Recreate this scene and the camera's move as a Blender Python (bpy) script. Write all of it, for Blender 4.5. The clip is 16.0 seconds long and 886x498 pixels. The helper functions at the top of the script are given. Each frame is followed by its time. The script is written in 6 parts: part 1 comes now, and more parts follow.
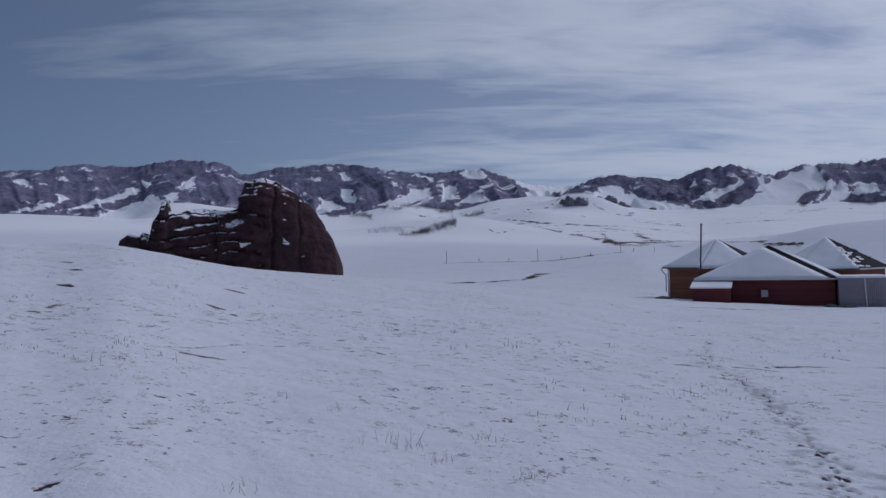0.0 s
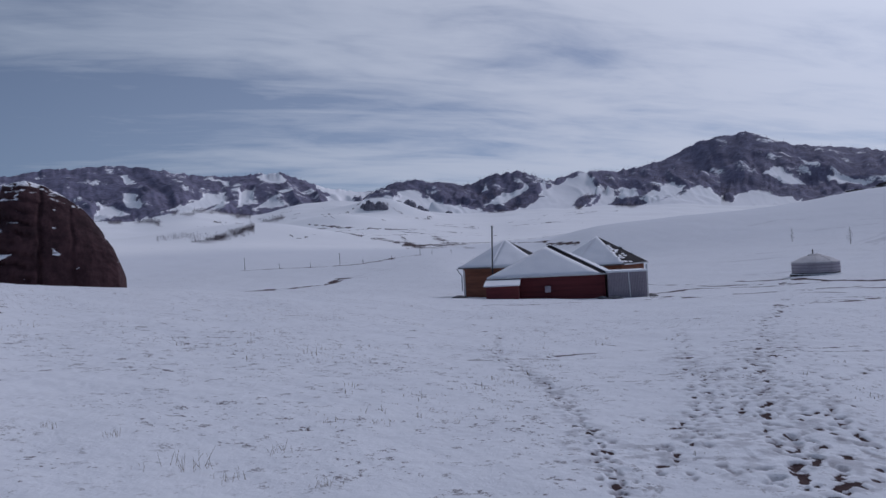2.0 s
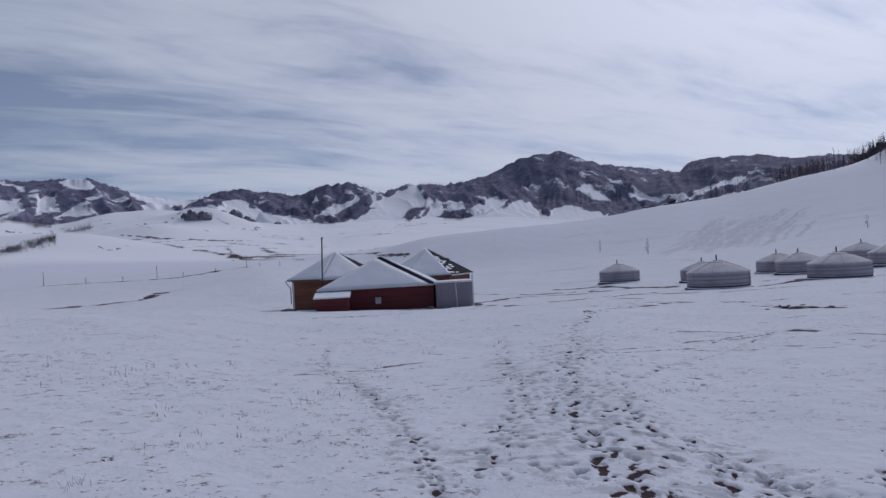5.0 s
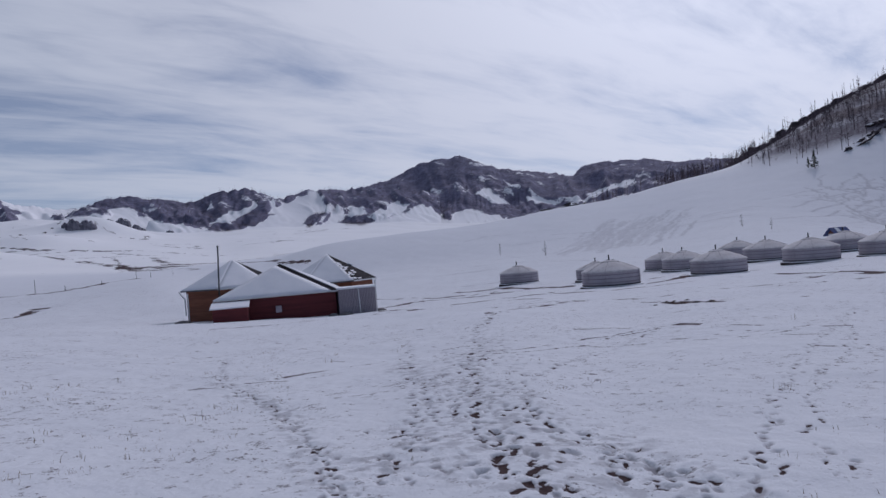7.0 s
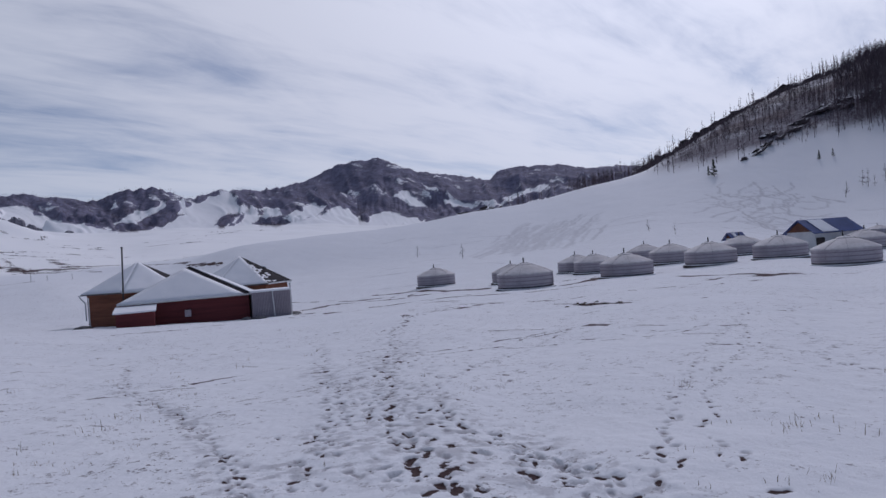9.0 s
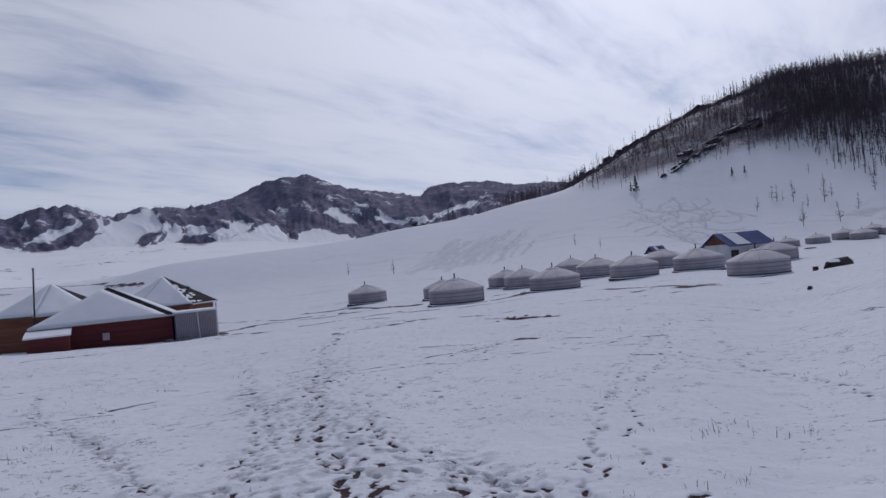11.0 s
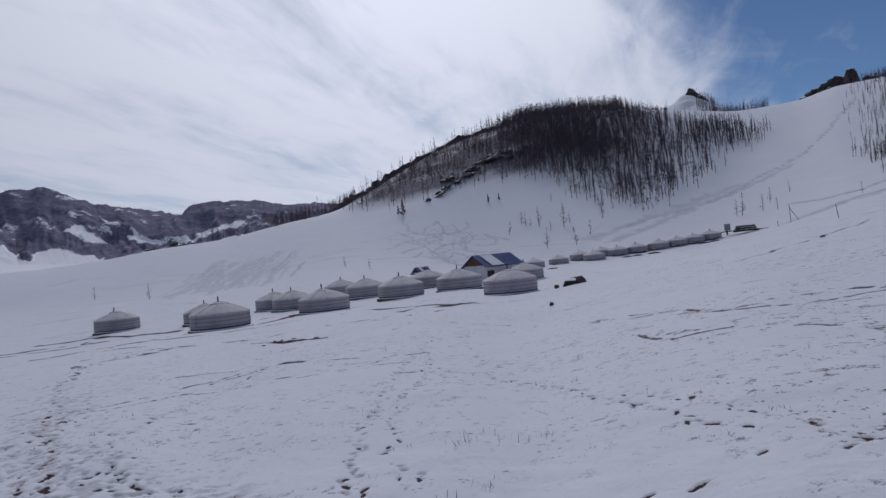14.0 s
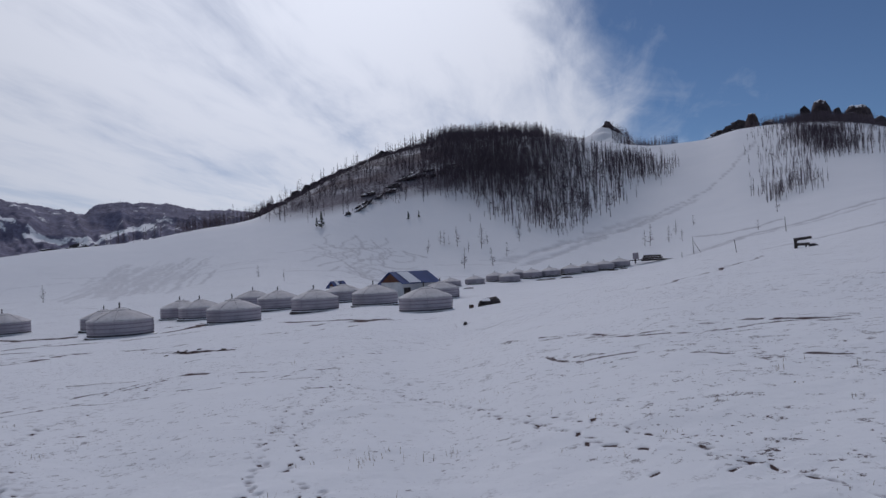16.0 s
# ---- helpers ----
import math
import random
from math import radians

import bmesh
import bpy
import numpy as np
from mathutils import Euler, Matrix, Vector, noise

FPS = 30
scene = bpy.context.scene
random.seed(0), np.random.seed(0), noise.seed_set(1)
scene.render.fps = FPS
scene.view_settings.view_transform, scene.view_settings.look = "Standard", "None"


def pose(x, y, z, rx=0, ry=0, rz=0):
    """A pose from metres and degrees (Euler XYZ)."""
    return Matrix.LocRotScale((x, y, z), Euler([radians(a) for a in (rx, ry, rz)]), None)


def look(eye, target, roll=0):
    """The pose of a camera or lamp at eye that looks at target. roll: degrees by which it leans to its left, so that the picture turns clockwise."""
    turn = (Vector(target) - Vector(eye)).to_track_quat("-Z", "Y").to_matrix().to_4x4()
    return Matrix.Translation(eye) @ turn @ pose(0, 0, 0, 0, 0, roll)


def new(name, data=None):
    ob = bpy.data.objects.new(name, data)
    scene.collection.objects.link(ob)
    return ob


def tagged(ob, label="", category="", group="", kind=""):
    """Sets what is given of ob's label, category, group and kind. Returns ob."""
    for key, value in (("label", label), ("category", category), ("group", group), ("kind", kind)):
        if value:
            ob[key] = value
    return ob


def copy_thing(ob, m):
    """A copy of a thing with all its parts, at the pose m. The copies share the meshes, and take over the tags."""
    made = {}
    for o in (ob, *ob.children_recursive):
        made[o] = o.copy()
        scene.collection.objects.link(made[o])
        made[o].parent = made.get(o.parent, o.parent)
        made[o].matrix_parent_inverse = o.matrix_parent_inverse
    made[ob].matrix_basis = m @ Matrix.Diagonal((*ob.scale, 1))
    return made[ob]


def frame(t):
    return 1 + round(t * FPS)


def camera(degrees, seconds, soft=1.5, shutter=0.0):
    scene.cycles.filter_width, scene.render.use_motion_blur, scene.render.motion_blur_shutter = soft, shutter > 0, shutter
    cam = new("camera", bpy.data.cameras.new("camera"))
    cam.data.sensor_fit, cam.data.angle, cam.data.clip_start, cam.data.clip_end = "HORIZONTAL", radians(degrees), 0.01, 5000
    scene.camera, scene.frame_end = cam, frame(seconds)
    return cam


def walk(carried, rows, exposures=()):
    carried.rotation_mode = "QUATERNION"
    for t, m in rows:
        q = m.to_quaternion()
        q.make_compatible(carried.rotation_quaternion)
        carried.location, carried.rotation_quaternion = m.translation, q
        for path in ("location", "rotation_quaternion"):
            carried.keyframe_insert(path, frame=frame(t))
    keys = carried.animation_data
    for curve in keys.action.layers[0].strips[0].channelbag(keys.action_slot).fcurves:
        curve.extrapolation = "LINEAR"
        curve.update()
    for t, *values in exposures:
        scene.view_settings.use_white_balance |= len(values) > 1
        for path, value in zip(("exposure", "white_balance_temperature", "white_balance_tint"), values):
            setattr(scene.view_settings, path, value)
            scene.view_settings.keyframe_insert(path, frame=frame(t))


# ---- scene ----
cam = camera(66.01, 16.0)
PATH = [
    (0.0, 0.000, 0.300, 1.6, 90.80, 1.50, -0.00), (0.5, 0.022, 0.299, 1.6, 90.72, 1.39, -4.16), (1.0, 0.037, 0.298, 1.6, 91.26, 2.22, -7.17),
    (1.5, 0.061, 0.294, 1.6, 91.24, 2.80, -11.81), (2.0, 0.085, 0.288, 1.6, 90.51, 3.07, -16.51), (2.5, 0.098, 0.284, 1.6, 90.00, 2.81, -19.03),
    (3.0, 0.113, 0.278, 1.6, 90.21, 2.87, -22.08), (3.5, 0.126, 0.272, 1.6, 90.38, 3.52, -24.82), (4.0, 0.134, 0.268, 1.6, 90.53, 3.60, -26.61),
    (6.5, 0.181, 0.239, 1.6, 90.59, 4.07, -37.10), (7.0, 0.188, 0.234, 1.6, 90.51, 4.68, -38.82), (7.5, 0.195, 0.228, 1.6, 90.45, 4.63, -40.50),
    (8.0, 0.201, 0.222, 1.6, 90.38, 4.37, -42.16), (8.5, 0.208, 0.216, 1.6, 90.37, 4.27, -43.90), (9.0, 0.215, 0.209, 1.6, 90.17, 4.49, -45.75),
    (11.5, 0.240, 0.180, 1.6, 91.27, 5.22, -53.17), (12.0, 0.247, 0.171, 1.6, 91.30, 5.36, -55.34), (12.5, 0.255, 0.158, 1.6, 91.25, 6.16, -58.19),
    (13.0, 0.261, 0.148, 1.6, 91.39, 5.70, -60.51), (13.5, 0.273, 0.124, 1.6, 91.23, 4.91, -65.48), (14.0, 0.283, 0.099, 1.6, 91.01, 5.59, -70.73),
    (14.5, 0.287, 0.087, 1.6, 90.95, 6.74, -73.14), (15.0, 0.291, 0.074, 1.6, 90.88, 5.53, -75.68), (15.5, 0.293, 0.065, 1.6, 91.53, 3.11, -77.56),
    (16.0, 0.293, 0.064, 1.6, 91.90, 2.95, -77.68)]
EXPOSURES = [(0.0, -0.58, 5540, 22), (2.0, -0.5, 5640, 22), (4.0, -0.44, 5720, 22), (9.0, -0.33, 5840, 24), (12.5, -0.40, 5880, 22), (16.0, -0.42, 5980, 20)]
walk(cam, [(t, pose(*p)) for t, *p in PATH], EXPOSURES)

# ---- light: a veiled spring sun in front of the camera, high thin cloud ----
SUN_B, SUN_E = 69.5, 36.5
sun = new("sun", bpy.data.lights.new("sun", "SUN"))
sun.data.energy, sun.data.angle, sun.data.color = 1.2, radians(1.5), (1.0, 0.95, 0.9)
sun_way = Vector((math.sin(radians(SUN_B)) * math.cos(radians(SUN_E)), math.cos(radians(SUN_B)) * math.cos(radians(SUN_E)), math.sin(radians(SUN_E))))
sun.matrix_world = look((0, 0, 60), Vector((0, 0, 60)) - sun_way)

world = bpy.data.worlds.new("sky")
scene.world = world
world.use_nodes = True


class Net:
    """Short hand for a node tree."""

    def __init__(self, tree):
        self.tree = tree
        tree.nodes.clear()

    def attribute(self, name):
        node = self.tree.nodes.new("ShaderNodeAttribute")
        node.attribute_name = name
        return node.outputs["Fac"]

    def put(self, socket, value):
        if isinstance(value, bpy.types.NodeSocket):
            self.tree.links.new(value, socket)
        elif value is not None:
            socket.default_value = value

    def math(self, op, a, b=None, c=None):
        node = self.tree.nodes.new("ShaderNodeMath")
        node.operation = op
        for k, v in enumerate((a, b, c)):
            if v is not None:
                self.put(node.inputs[k], v)
        return node.outputs[0]

    def vmath(self, op, a, b=None):
        node = self.tree.nodes.new("ShaderNodeVectorMath")
        node.operation = op
        self.put(node.inputs[0], a)
        if b is not None:
            self.put(node.inputs[1], b)
        return node.outputs["Value"] if op in ("DOT_PRODUCT", "LENGTH") else node.outputs[0]

    def noise(self, vector, scale, detail=4.0, rough=0.5, distort=0.0):
        node = self.tree.nodes.new("ShaderNodeTexNoise")
        self.put(node.inputs["Vector"], vector)
        node.inputs["Scale"].default_value, node.inputs["Detail"].default_value = scale, detail
        node.inputs["Roughness"].default_value, node.inputs["Distortion"].default_value = rough, distort
        return node.outputs["Fac"]

    def ramp(self, value, low, high, to_low=0.0, to_high=1.0):
        node = self.tree.nodes.new("ShaderNodeMapRange")
        node.interpolation_type = "SMOOTHSTEP"
        self.put(node.inputs["Value"], value)
        for k, v in enumerate((low, high, to_low, to_high)):
            self.put(node.inputs[k + 1], v)
        return node.outputs[0]

    def mix(self, fac, a, b):
        node = self.tree.nodes.new("ShaderNodeMix")
        node.data_type = "RGBA"
        self.put(node.inputs["Factor"], fac)
        self.put(node.inputs[6], (*a, 1) if isinstance(a, tuple) and len(a) == 3 else a)
        self.put(node.inputs[7], (*b, 1) if isinstance(b, tuple) and len(b) == 3 else b)
        return node.outputs[2]

    def mapped(self, vector, scale=(1, 1, 1), turn=(0, 0, 0), place=(0, 0, 0)):
        node = self.tree.nodes.new("ShaderNodeMapping")
        self.put(node.inputs["Vector"], vector)
        node.inputs["Scale"].default_value, node.inputs["Rotation"].default_value, node.inputs["Location"].default_value = scale, turn, place
        return node.outputs[0]


SKY_STRENGTH = 0.085
net = Net(world.node_tree)
sky = net.tree.nodes.new("ShaderNodeTexSky")
sky.sky_type, sky.sun_disc = "NISHITA", False
sky.sun_elevation, sky.sun_rotation = radians(SUN_E), radians(SUN_B)
sky.altitude, sky.air_density, sky.dust_density, sky.ozone_density = 2200, 1.0, 0.0, 1.5
way = net.tree.nodes.new("ShaderNodeTexCoord").outputs["Generated"]
sep = net.tree.nodes.new("ShaderNodeSeparateXYZ")
net.put(sep.inputs[0], way)
lift = net.math("ADD", net.math("MAXIMUM", sep.outputs[2], 0.0), 0.14)
flat = net.tree.nodes.new("ShaderNodeCombineXYZ")
net.put(flat.inputs[0], net.math("DIVIDE", sep.outputs[0], lift))
net.put(flat.inputs[1], net.math("DIVIDE", sep.outputs[1], lift))
# long streaks of cirrus, drawn out across the valley
streak = net.noise(net.mapped(flat.outputs[0], (0.6, 1.5, 1), (0, 0, radians(-28)), (0.35, 0.1, 0)), 1.0, 6, 0.55, 0.6)
fine = net.noise(net.mapped(flat.outputs[0], (1.0, 2.6, 1), (0, 0, radians(-34)), (3.1, 1.7, 0)), 1.2, 6, 0.55, 0.9)
wisps = net.noise(net.mapped(flat.outputs[0], (1.1, 3.8, 1), (0, 0, radians(-31)), (7.4, 2.2, 0)), 2.0, 5, 0.6, 0.7)
toward = net.vmath("DOT_PRODUCT", way, tuple(sun_way))
near_sun = net.ramp(toward, -0.1, 0.92)
cover = net.math("ADD", net.math("ADD", net.math("MULTIPLY", streak, 0.48), net.math("MULTIPLY", fine, 0.32)), net.math("MULTIPLY", wisps, 0.2))
clear_way = (math.sin(radians(122)) * math.cos(radians(27)), math.cos(radians(122)) * math.cos(radians(27)), math.sin(radians(27)))
clearing = net.ramp(net.math("ADD", net.vmath("DOT_PRODUCT", way, clear_way), net.math("MULTIPLY", net.math("SUBTRACT", fine, 0.5), 0.18)), 0.80, 0.91)
cover = net.math("ADD", cover, net.math("MULTIPLY", near_sun, 0.20))
cover = net.math("SUBTRACT", cover, net.math("MULTIPLY", clearing, 0.34))
cover = net.math("SUBTRACT", cover, net.ramp(toward, 0.4, -0.45, 0.0, 0.17))
cloud = net.ramp(cover, 0.33, 0.76)
glow = net.math("ADD", net.ramp(toward, -0.6, 0.78, 2.4, 8.6), net.math("MULTIPLY", net.math("POWER", net.math("MAXIMUM", toward, 0.0), 8.0), 7.0))
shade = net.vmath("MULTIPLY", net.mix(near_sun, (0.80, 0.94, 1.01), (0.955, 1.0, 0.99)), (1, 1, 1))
lit = net.tree.nodes.new("ShaderNodeVectorMath")
lit.operation = "SCALE"
net.put(lit.inputs[0], shade)
net.put(lit.inputs["Scale"], glow)
veil = net.math("MULTIPLY", net.ramp(sep.outputs[2], 0.0, 0.35, 0.56, 0.32), net.ramp(clearing, 0.0, 1.0, 1.0, 0.15))
clear_sky = net.vmath("MULTIPLY", sky.outputs[0], (0.36, 0.53, 0.63))
both = net.mix(net.math("MAXIMUM", net.math("MULTIPLY", cloud, 0.9), veil), clear_sky, lit.outputs[0])
back = net.tree.nodes.new("ShaderNodeBackground")
net.put(back.inputs[0], both)
back.inputs[1].default_value = SKY_STRENGTH
net.put(net.tree.nodes.new("ShaderNodeOutputWorld").inputs[0], back.outputs[0])

# ---- materials ----
def surface(name, low, high, rough=0.8, grain=6.0, broad=0.7, bump=0.3, bump_scale=None, metal=0.0, spec=0.3, stretch=(1, 1, 1), coords="Object"):
    """Two base colours broken up by a broad and a fine noise, with fine relief."""
    m = bpy.data.materials.new(name)
    m.use_nodes = True
    q = Net(m.node_tree)
    at = q.mapped(q.tree.nodes.new("ShaderNodeTexCoord").outputs[coords], stretch)
    a, b = q.noise(at, broad, 4, 0.55), q.noise(at, grain, 5, 0.6)
    fac = q.ramp(q.math("ADD", q.math("MULTIPLY", a, 0.55), q.math("MULTIPLY", b, 0.45)), 0.33, 0.67)
    shader = q.tree.nodes.new("ShaderNodeBsdfPrincipled")
    q.put(shader.inputs["Base Color"], q.mix(fac, low, high))
    q.put(shader.inputs["Roughness"], q.ramp(b, 0.2, 0.8, rough * 0.85, min(1.0, rough * 1.1)))
    shader.inputs["Metallic"].default_value = metal
    shader.inputs["Specular IOR Level"].default_value = spec
    if bump:
        relief = q.tree.nodes.new("ShaderNodeBump")
        relief.inputs["Strength"].default_value, relief.inputs["Distance"].default_value = bump, 0.02
        q.put(relief.inputs["Height"], q.noise(at, bump_scale or grain * 2, 5, 0.6))
        q.put(shader.inputs["Normal"], relief.outputs[0])
    q.put(q.tree.nodes.new("ShaderNodeOutputMaterial").inputs[0], shader.outputs[0])
    return m


def ground_material():
    """Thin wind-worked snow; grass and earth come through where it is trodden or blown away."""
    m = bpy.data.materials.new("snow_ground")
    m.use_nodes = True
    q = Net(m.node_tree)
    at = q.tree.nodes.new("ShaderNodeTexCoord").outputs["Object"]
    bare, trod_shade, grassy, dimmed = (q.attribute(k) for k in ("bare", "trod_shade", "grassy", "dimmed"))
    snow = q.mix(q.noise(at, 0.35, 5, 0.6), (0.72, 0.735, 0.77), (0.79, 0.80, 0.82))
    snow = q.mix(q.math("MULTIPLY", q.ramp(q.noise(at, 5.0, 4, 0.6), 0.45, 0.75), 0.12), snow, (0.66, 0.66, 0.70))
    # cloud shade near and sunlight far off, put into the snow's own white
    dim_snow = q.mix(q.noise(at, 0.06, 4, 0.6), (0.74, 0.755, 0.79), (0.81, 0.815, 0.84))
    lit_snow = q.mix(q.noise(at, 0.02, 4, 0.6), (0.91, 0.91, 0.92), (0.96, 0.955, 0.95))
    snow = q.mix(grassy, q.mix(dimmed, lit_snow, dim_snow), snow)
    packed_shade = q.math("MULTIPLY", trod_shade, q.ramp(q.noise(at, 0.8, 4, 0.6), 0.25, 0.6, 0.7, 1.0))
    # one violet tone for packed tracks, brush ground and shade inside the prints
    snow = q.mix(packed_shade, snow, (0.135, 0.117, 0.14))
    straw = q.mix(q.noise(at, 14.0, 4, 0.7), (0.034, 0.021, 0.026), (0.115, 0.076, 0.072))
    # scattered tufts and blown patches
    tuft = q.ramp(q.noise(q.mapped(at, (1, 1, 0.2)), 10.0, 5, 0.7), 0.60, 0.65)
    clump = q.ramp(q.noise(at, 0.45, 5, 0.65), 0.44, 0.60)
    wisp = q.ramp(q.noise(q.mapped(at, (1, 1, 0.2)), 3.6, 5, 0.72), 0.57, 0.62)
    wisp = q.math("MULTIPLY", wisp, q.ramp(q.noise(at, 26.0, 4, 0.7), 0.44, 0.56))
    wisp = q.math("MULTIPLY", wisp, q.ramp(q.noise(at, 0.11, 4, 0.6), 0.38, 0.56))
    open_ground = q.math("MULTIPLY", q.math("MAXIMUM", q.math("MULTIPLY", tuft, clump), wisp), grassy)
    torn = q.ramp(q.math("ADD", bare, q.math("MULTIPLY", q.math("SUBTRACT", q.noise(at, 9.0, 5, 0.7), 0.5), 0.9)), 0.42, 0.6)
    cover = q.math("MAXIMUM", open_ground, torn)
    shader = q.tree.nodes.new("ShaderNodeBsdfPrincipled")
    q.put(shader.inputs["Base Color"], q.mix(cover, snow, straw))
    shader.inputs["Roughness"].default_value = 0.9
    shader.inputs["Specular IOR Level"].default_value = 0.05
    relief = q.tree.nodes.new("ShaderNodeBump")
    relief.inputs["Strength"].default_value, relief.inputs["Distance"].default_value = 0.45, 0.045
    q.put(relief.inputs["Height"], q.math("ADD", q.math("ADD", q.noise(at, 7.0, 6, 0.6), q.math("MULTIPLY", q.noise(at, 1.1, 4, 0.6), 2.2)), q.math("MULTIPLY", q.noise(at, 45.0, 3, 0.6), 0.25)))
    q.put(shader.inputs["Normal"], relief.outputs[0])
    q.put(q.tree.nodes.new("ShaderNodeOutputMaterial").inputs[0], shader.outputs[0])
    return m


def snowy_rock(name, low, high, attribute="", scale=0.02, snow_low=0.55, snow_high=0.8, patch=0.5, bump=1.0, distance=6.0, flecks=0.0):
    """Dark rock and bare woods with snow lying where the slope lets it, or where the attribute says."""
    m = bpy.data.materials.new(name)
    m.use_nodes = True
    q = Net(m.node_tree)
    at = q.tree.nodes.new("ShaderNodeTexCoord").outputs["Object"]
    coarse, fine = q.noise(at, scale, 6, 0.65), q.noise(at, scale * 4.5, 7, 0.72)
    rock = q.mix(q.ramp(q.math("ADD", q.math("MULTIPLY", coarse, 0.5), q.math("MULTIPLY", fine, 0.5)), 0.36, 0.64), low, high)
    if attribute:
        value = q.attribute(attribute)
        value = q.math("ADD", value, q.math("MULTIPLY", q.math("SUBTRACT", fine, 0.5), patch))
        snow = q.ramp(value, 0.62, 0.38)
    else:
        facing = q.tree.nodes.new("ShaderNodeSeparateXYZ")
        q.put(facing.inputs[0], q.tree.nodes.new("ShaderNodeNewGeometry").outputs["Normal"])
        snow = q.ramp(q.math("ADD", facing.outputs[2], q.math("MULTIPLY", q.math("SUBTRACT", fine, 0.5), patch)), snow_low, snow_high)
    if flecks:
        # snow caught in small hollows and along cracks
        hollow = q.noise(q.mapped(at, (.8, .8, 1.5)), .9, 3, .5, .3)
        snow = q.math("MAXIMUM", snow, q.ramp(hollow, flecks, flecks + .03))
    shader = q.tree.nodes.new("ShaderNodeBsdfPrincipled")
    # snow white raised to carry the sunlit distance
    q.put(shader.inputs["Base Color"], q.mix(snow, rock, (0.90, 0.90, 0.915)))
    shader.inputs["Roughness"].default_value, shader.inputs["Specular IOR Level"].default_value = 0.9, 0.15
    relief = q.tree.nodes.new("ShaderNodeBump")
    relief.inputs["Distance"].default_value = distance
    q.put(relief.inputs["Strength"], q.ramp(snow, 0.2, 0.9, bump, bump * 0.15))
    q.put(relief.inputs["Height"], q.noise(at, scale * 4, 6, 0.65))
    q.put(shader.inputs["Normal"], relief.outputs[0])
    q.put(q.tree.nodes.new("ShaderNodeOutputMaterial").inputs[0], shader.outputs[0])
    return m


SNOW_GROUND = ground_material()
SNOW = surface("roof_snow", (0.80, 0.81, 0.84), (0.87, 0.87, 0.89), 0.6, 9, 0.8, 0.25, 14)
# blue-violet rock, lightened in its base colour for the haze of distance
MOUNTAIN = snowy_rock("hazy_mountain_rock_and_snow", (0.094, 0.09, 0.14), (0.235, 0.224, 0.315), "rock", 0.02, patch=1.35, bump=0.4, distance=5)
CRAG = snowy_rock("hill_crag", (0.03, 0.026, 0.03), (0.11, 0.092, 0.092), "", 0.25, 0.72, 0.92, 0.6, 0.8, 0.5)
KNOLL = snowy_rock("bushy_knoll_rock", (0.10, 0.095, 0.125), (0.26, 0.245, 0.28), "", 0.25, 0.62, 0.9, 1.0, 0.8, 0.4)
GRANITE = snowy_rock("weathered_granite", (0.045, 0.034, 0.038), (0.15, 0.115, 0.115), "", 0.35, 0.62, 0.86, 0.7, 0.9, 0.3)
BOULDER = snowy_rock("red_brown_granite", (0.032, 0.017, 0.020), (0.078, 0.040, 0.043), "", 0.45, 0.71, 0.88, 0.65, 0.6, 0.15, .68)
BARK = surface("larch_bark", (0.05, 0.035, 0.03), (0.14, 0.10, 0.085), 0.9, 8, 1.0, 0.4)
# twig colour lifted to include the veiling flare over the woods
TWIG = surface("bare_twigs_veiled", (0.07, 0.054, 0.066), (0.165, 0.127, 0.142), 0.9, 3, 0.3, 0)
NEEDLE = surface("dark_needles", (0.02, 0.03, 0.02), (0.06, 0.07, 0.045), 0.9, 6, 1.0, 0)
STRAW = surface("dry_grass", (0.16, 0.115, 0.08), (0.38, 0.29, 0.2), 0.85, 20, 1.5, 0)
# canvas darker on the wall, lighter on the roof
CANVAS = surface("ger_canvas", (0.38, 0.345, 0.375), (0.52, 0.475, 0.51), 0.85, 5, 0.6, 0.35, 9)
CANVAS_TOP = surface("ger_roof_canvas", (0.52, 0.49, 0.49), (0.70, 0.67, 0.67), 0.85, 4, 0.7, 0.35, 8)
OLD_CANVAS = surface("grey_felt", (0.16, 0.145, 0.16), (0.27, 0.25, 0.27), 0.9, 6, 0.8, 0.3)
# rope darkened so the belts carry the shadow lines between the bands
ROPE = surface("ger_rope", (0.25, 0.22, 0.25), (0.36, 0.32, 0.35), 0.9, 30, 2, 0.2)
DARK_WOOD = surface("dark_weathered_wood", (0.035, 0.028, 0.028), (0.10, 0.08, 0.075), 0.85, 9, 1, 0.4)
PIPE = surface("sooty_stove_pipe", (0.03, 0.03, 0.032), (0.10, 0.09, 0.09), 0.6, 12, 2, 0.1, metal=0.6)
# red paint, its colour brightened a little for lens flare
RED_BOARD = surface("red_painted_boards", (0.10, 0.020, 0.022), (0.19, 0.04, 0.042), 0.7, 3, 0.4, 0.5, 7, stretch=(0.3, 0.3, 7))
BROWN_BOARD = surface("brown_log_wall", (0.17, 0.058, 0.032), (0.30, 0.115, 0.062), 0.75, 3, 0.5, 0.6, 7, stretch=(0.3, 0.3, 6))
GREY_SHEET = surface("grey_corrugated_sheet", (0.27, 0.24, 0.27), (0.41, 0.365, 0.40), 0.5, 4, 0.5, 0.2, metal=0.3)
TAR_ROOF = surface("dark_roof_felt", (0.016, 0.014, 0.018), (0.045, 0.04, 0.045), 0.9, 6, 0.8, 0.3, spec=0.1)
WHITE_TRIM = surface("white_painted_trim", (0.60, 0.60, 0.60), (0.78, 0.78, 0.77), 0.6, 5, 0.6, 0.15)
STONE = surface("grey_plinth_stone", (0.08, 0.075, 0.08), (0.2, 0.19, 0.19), 0.9, 5, 0.7, 0.5)
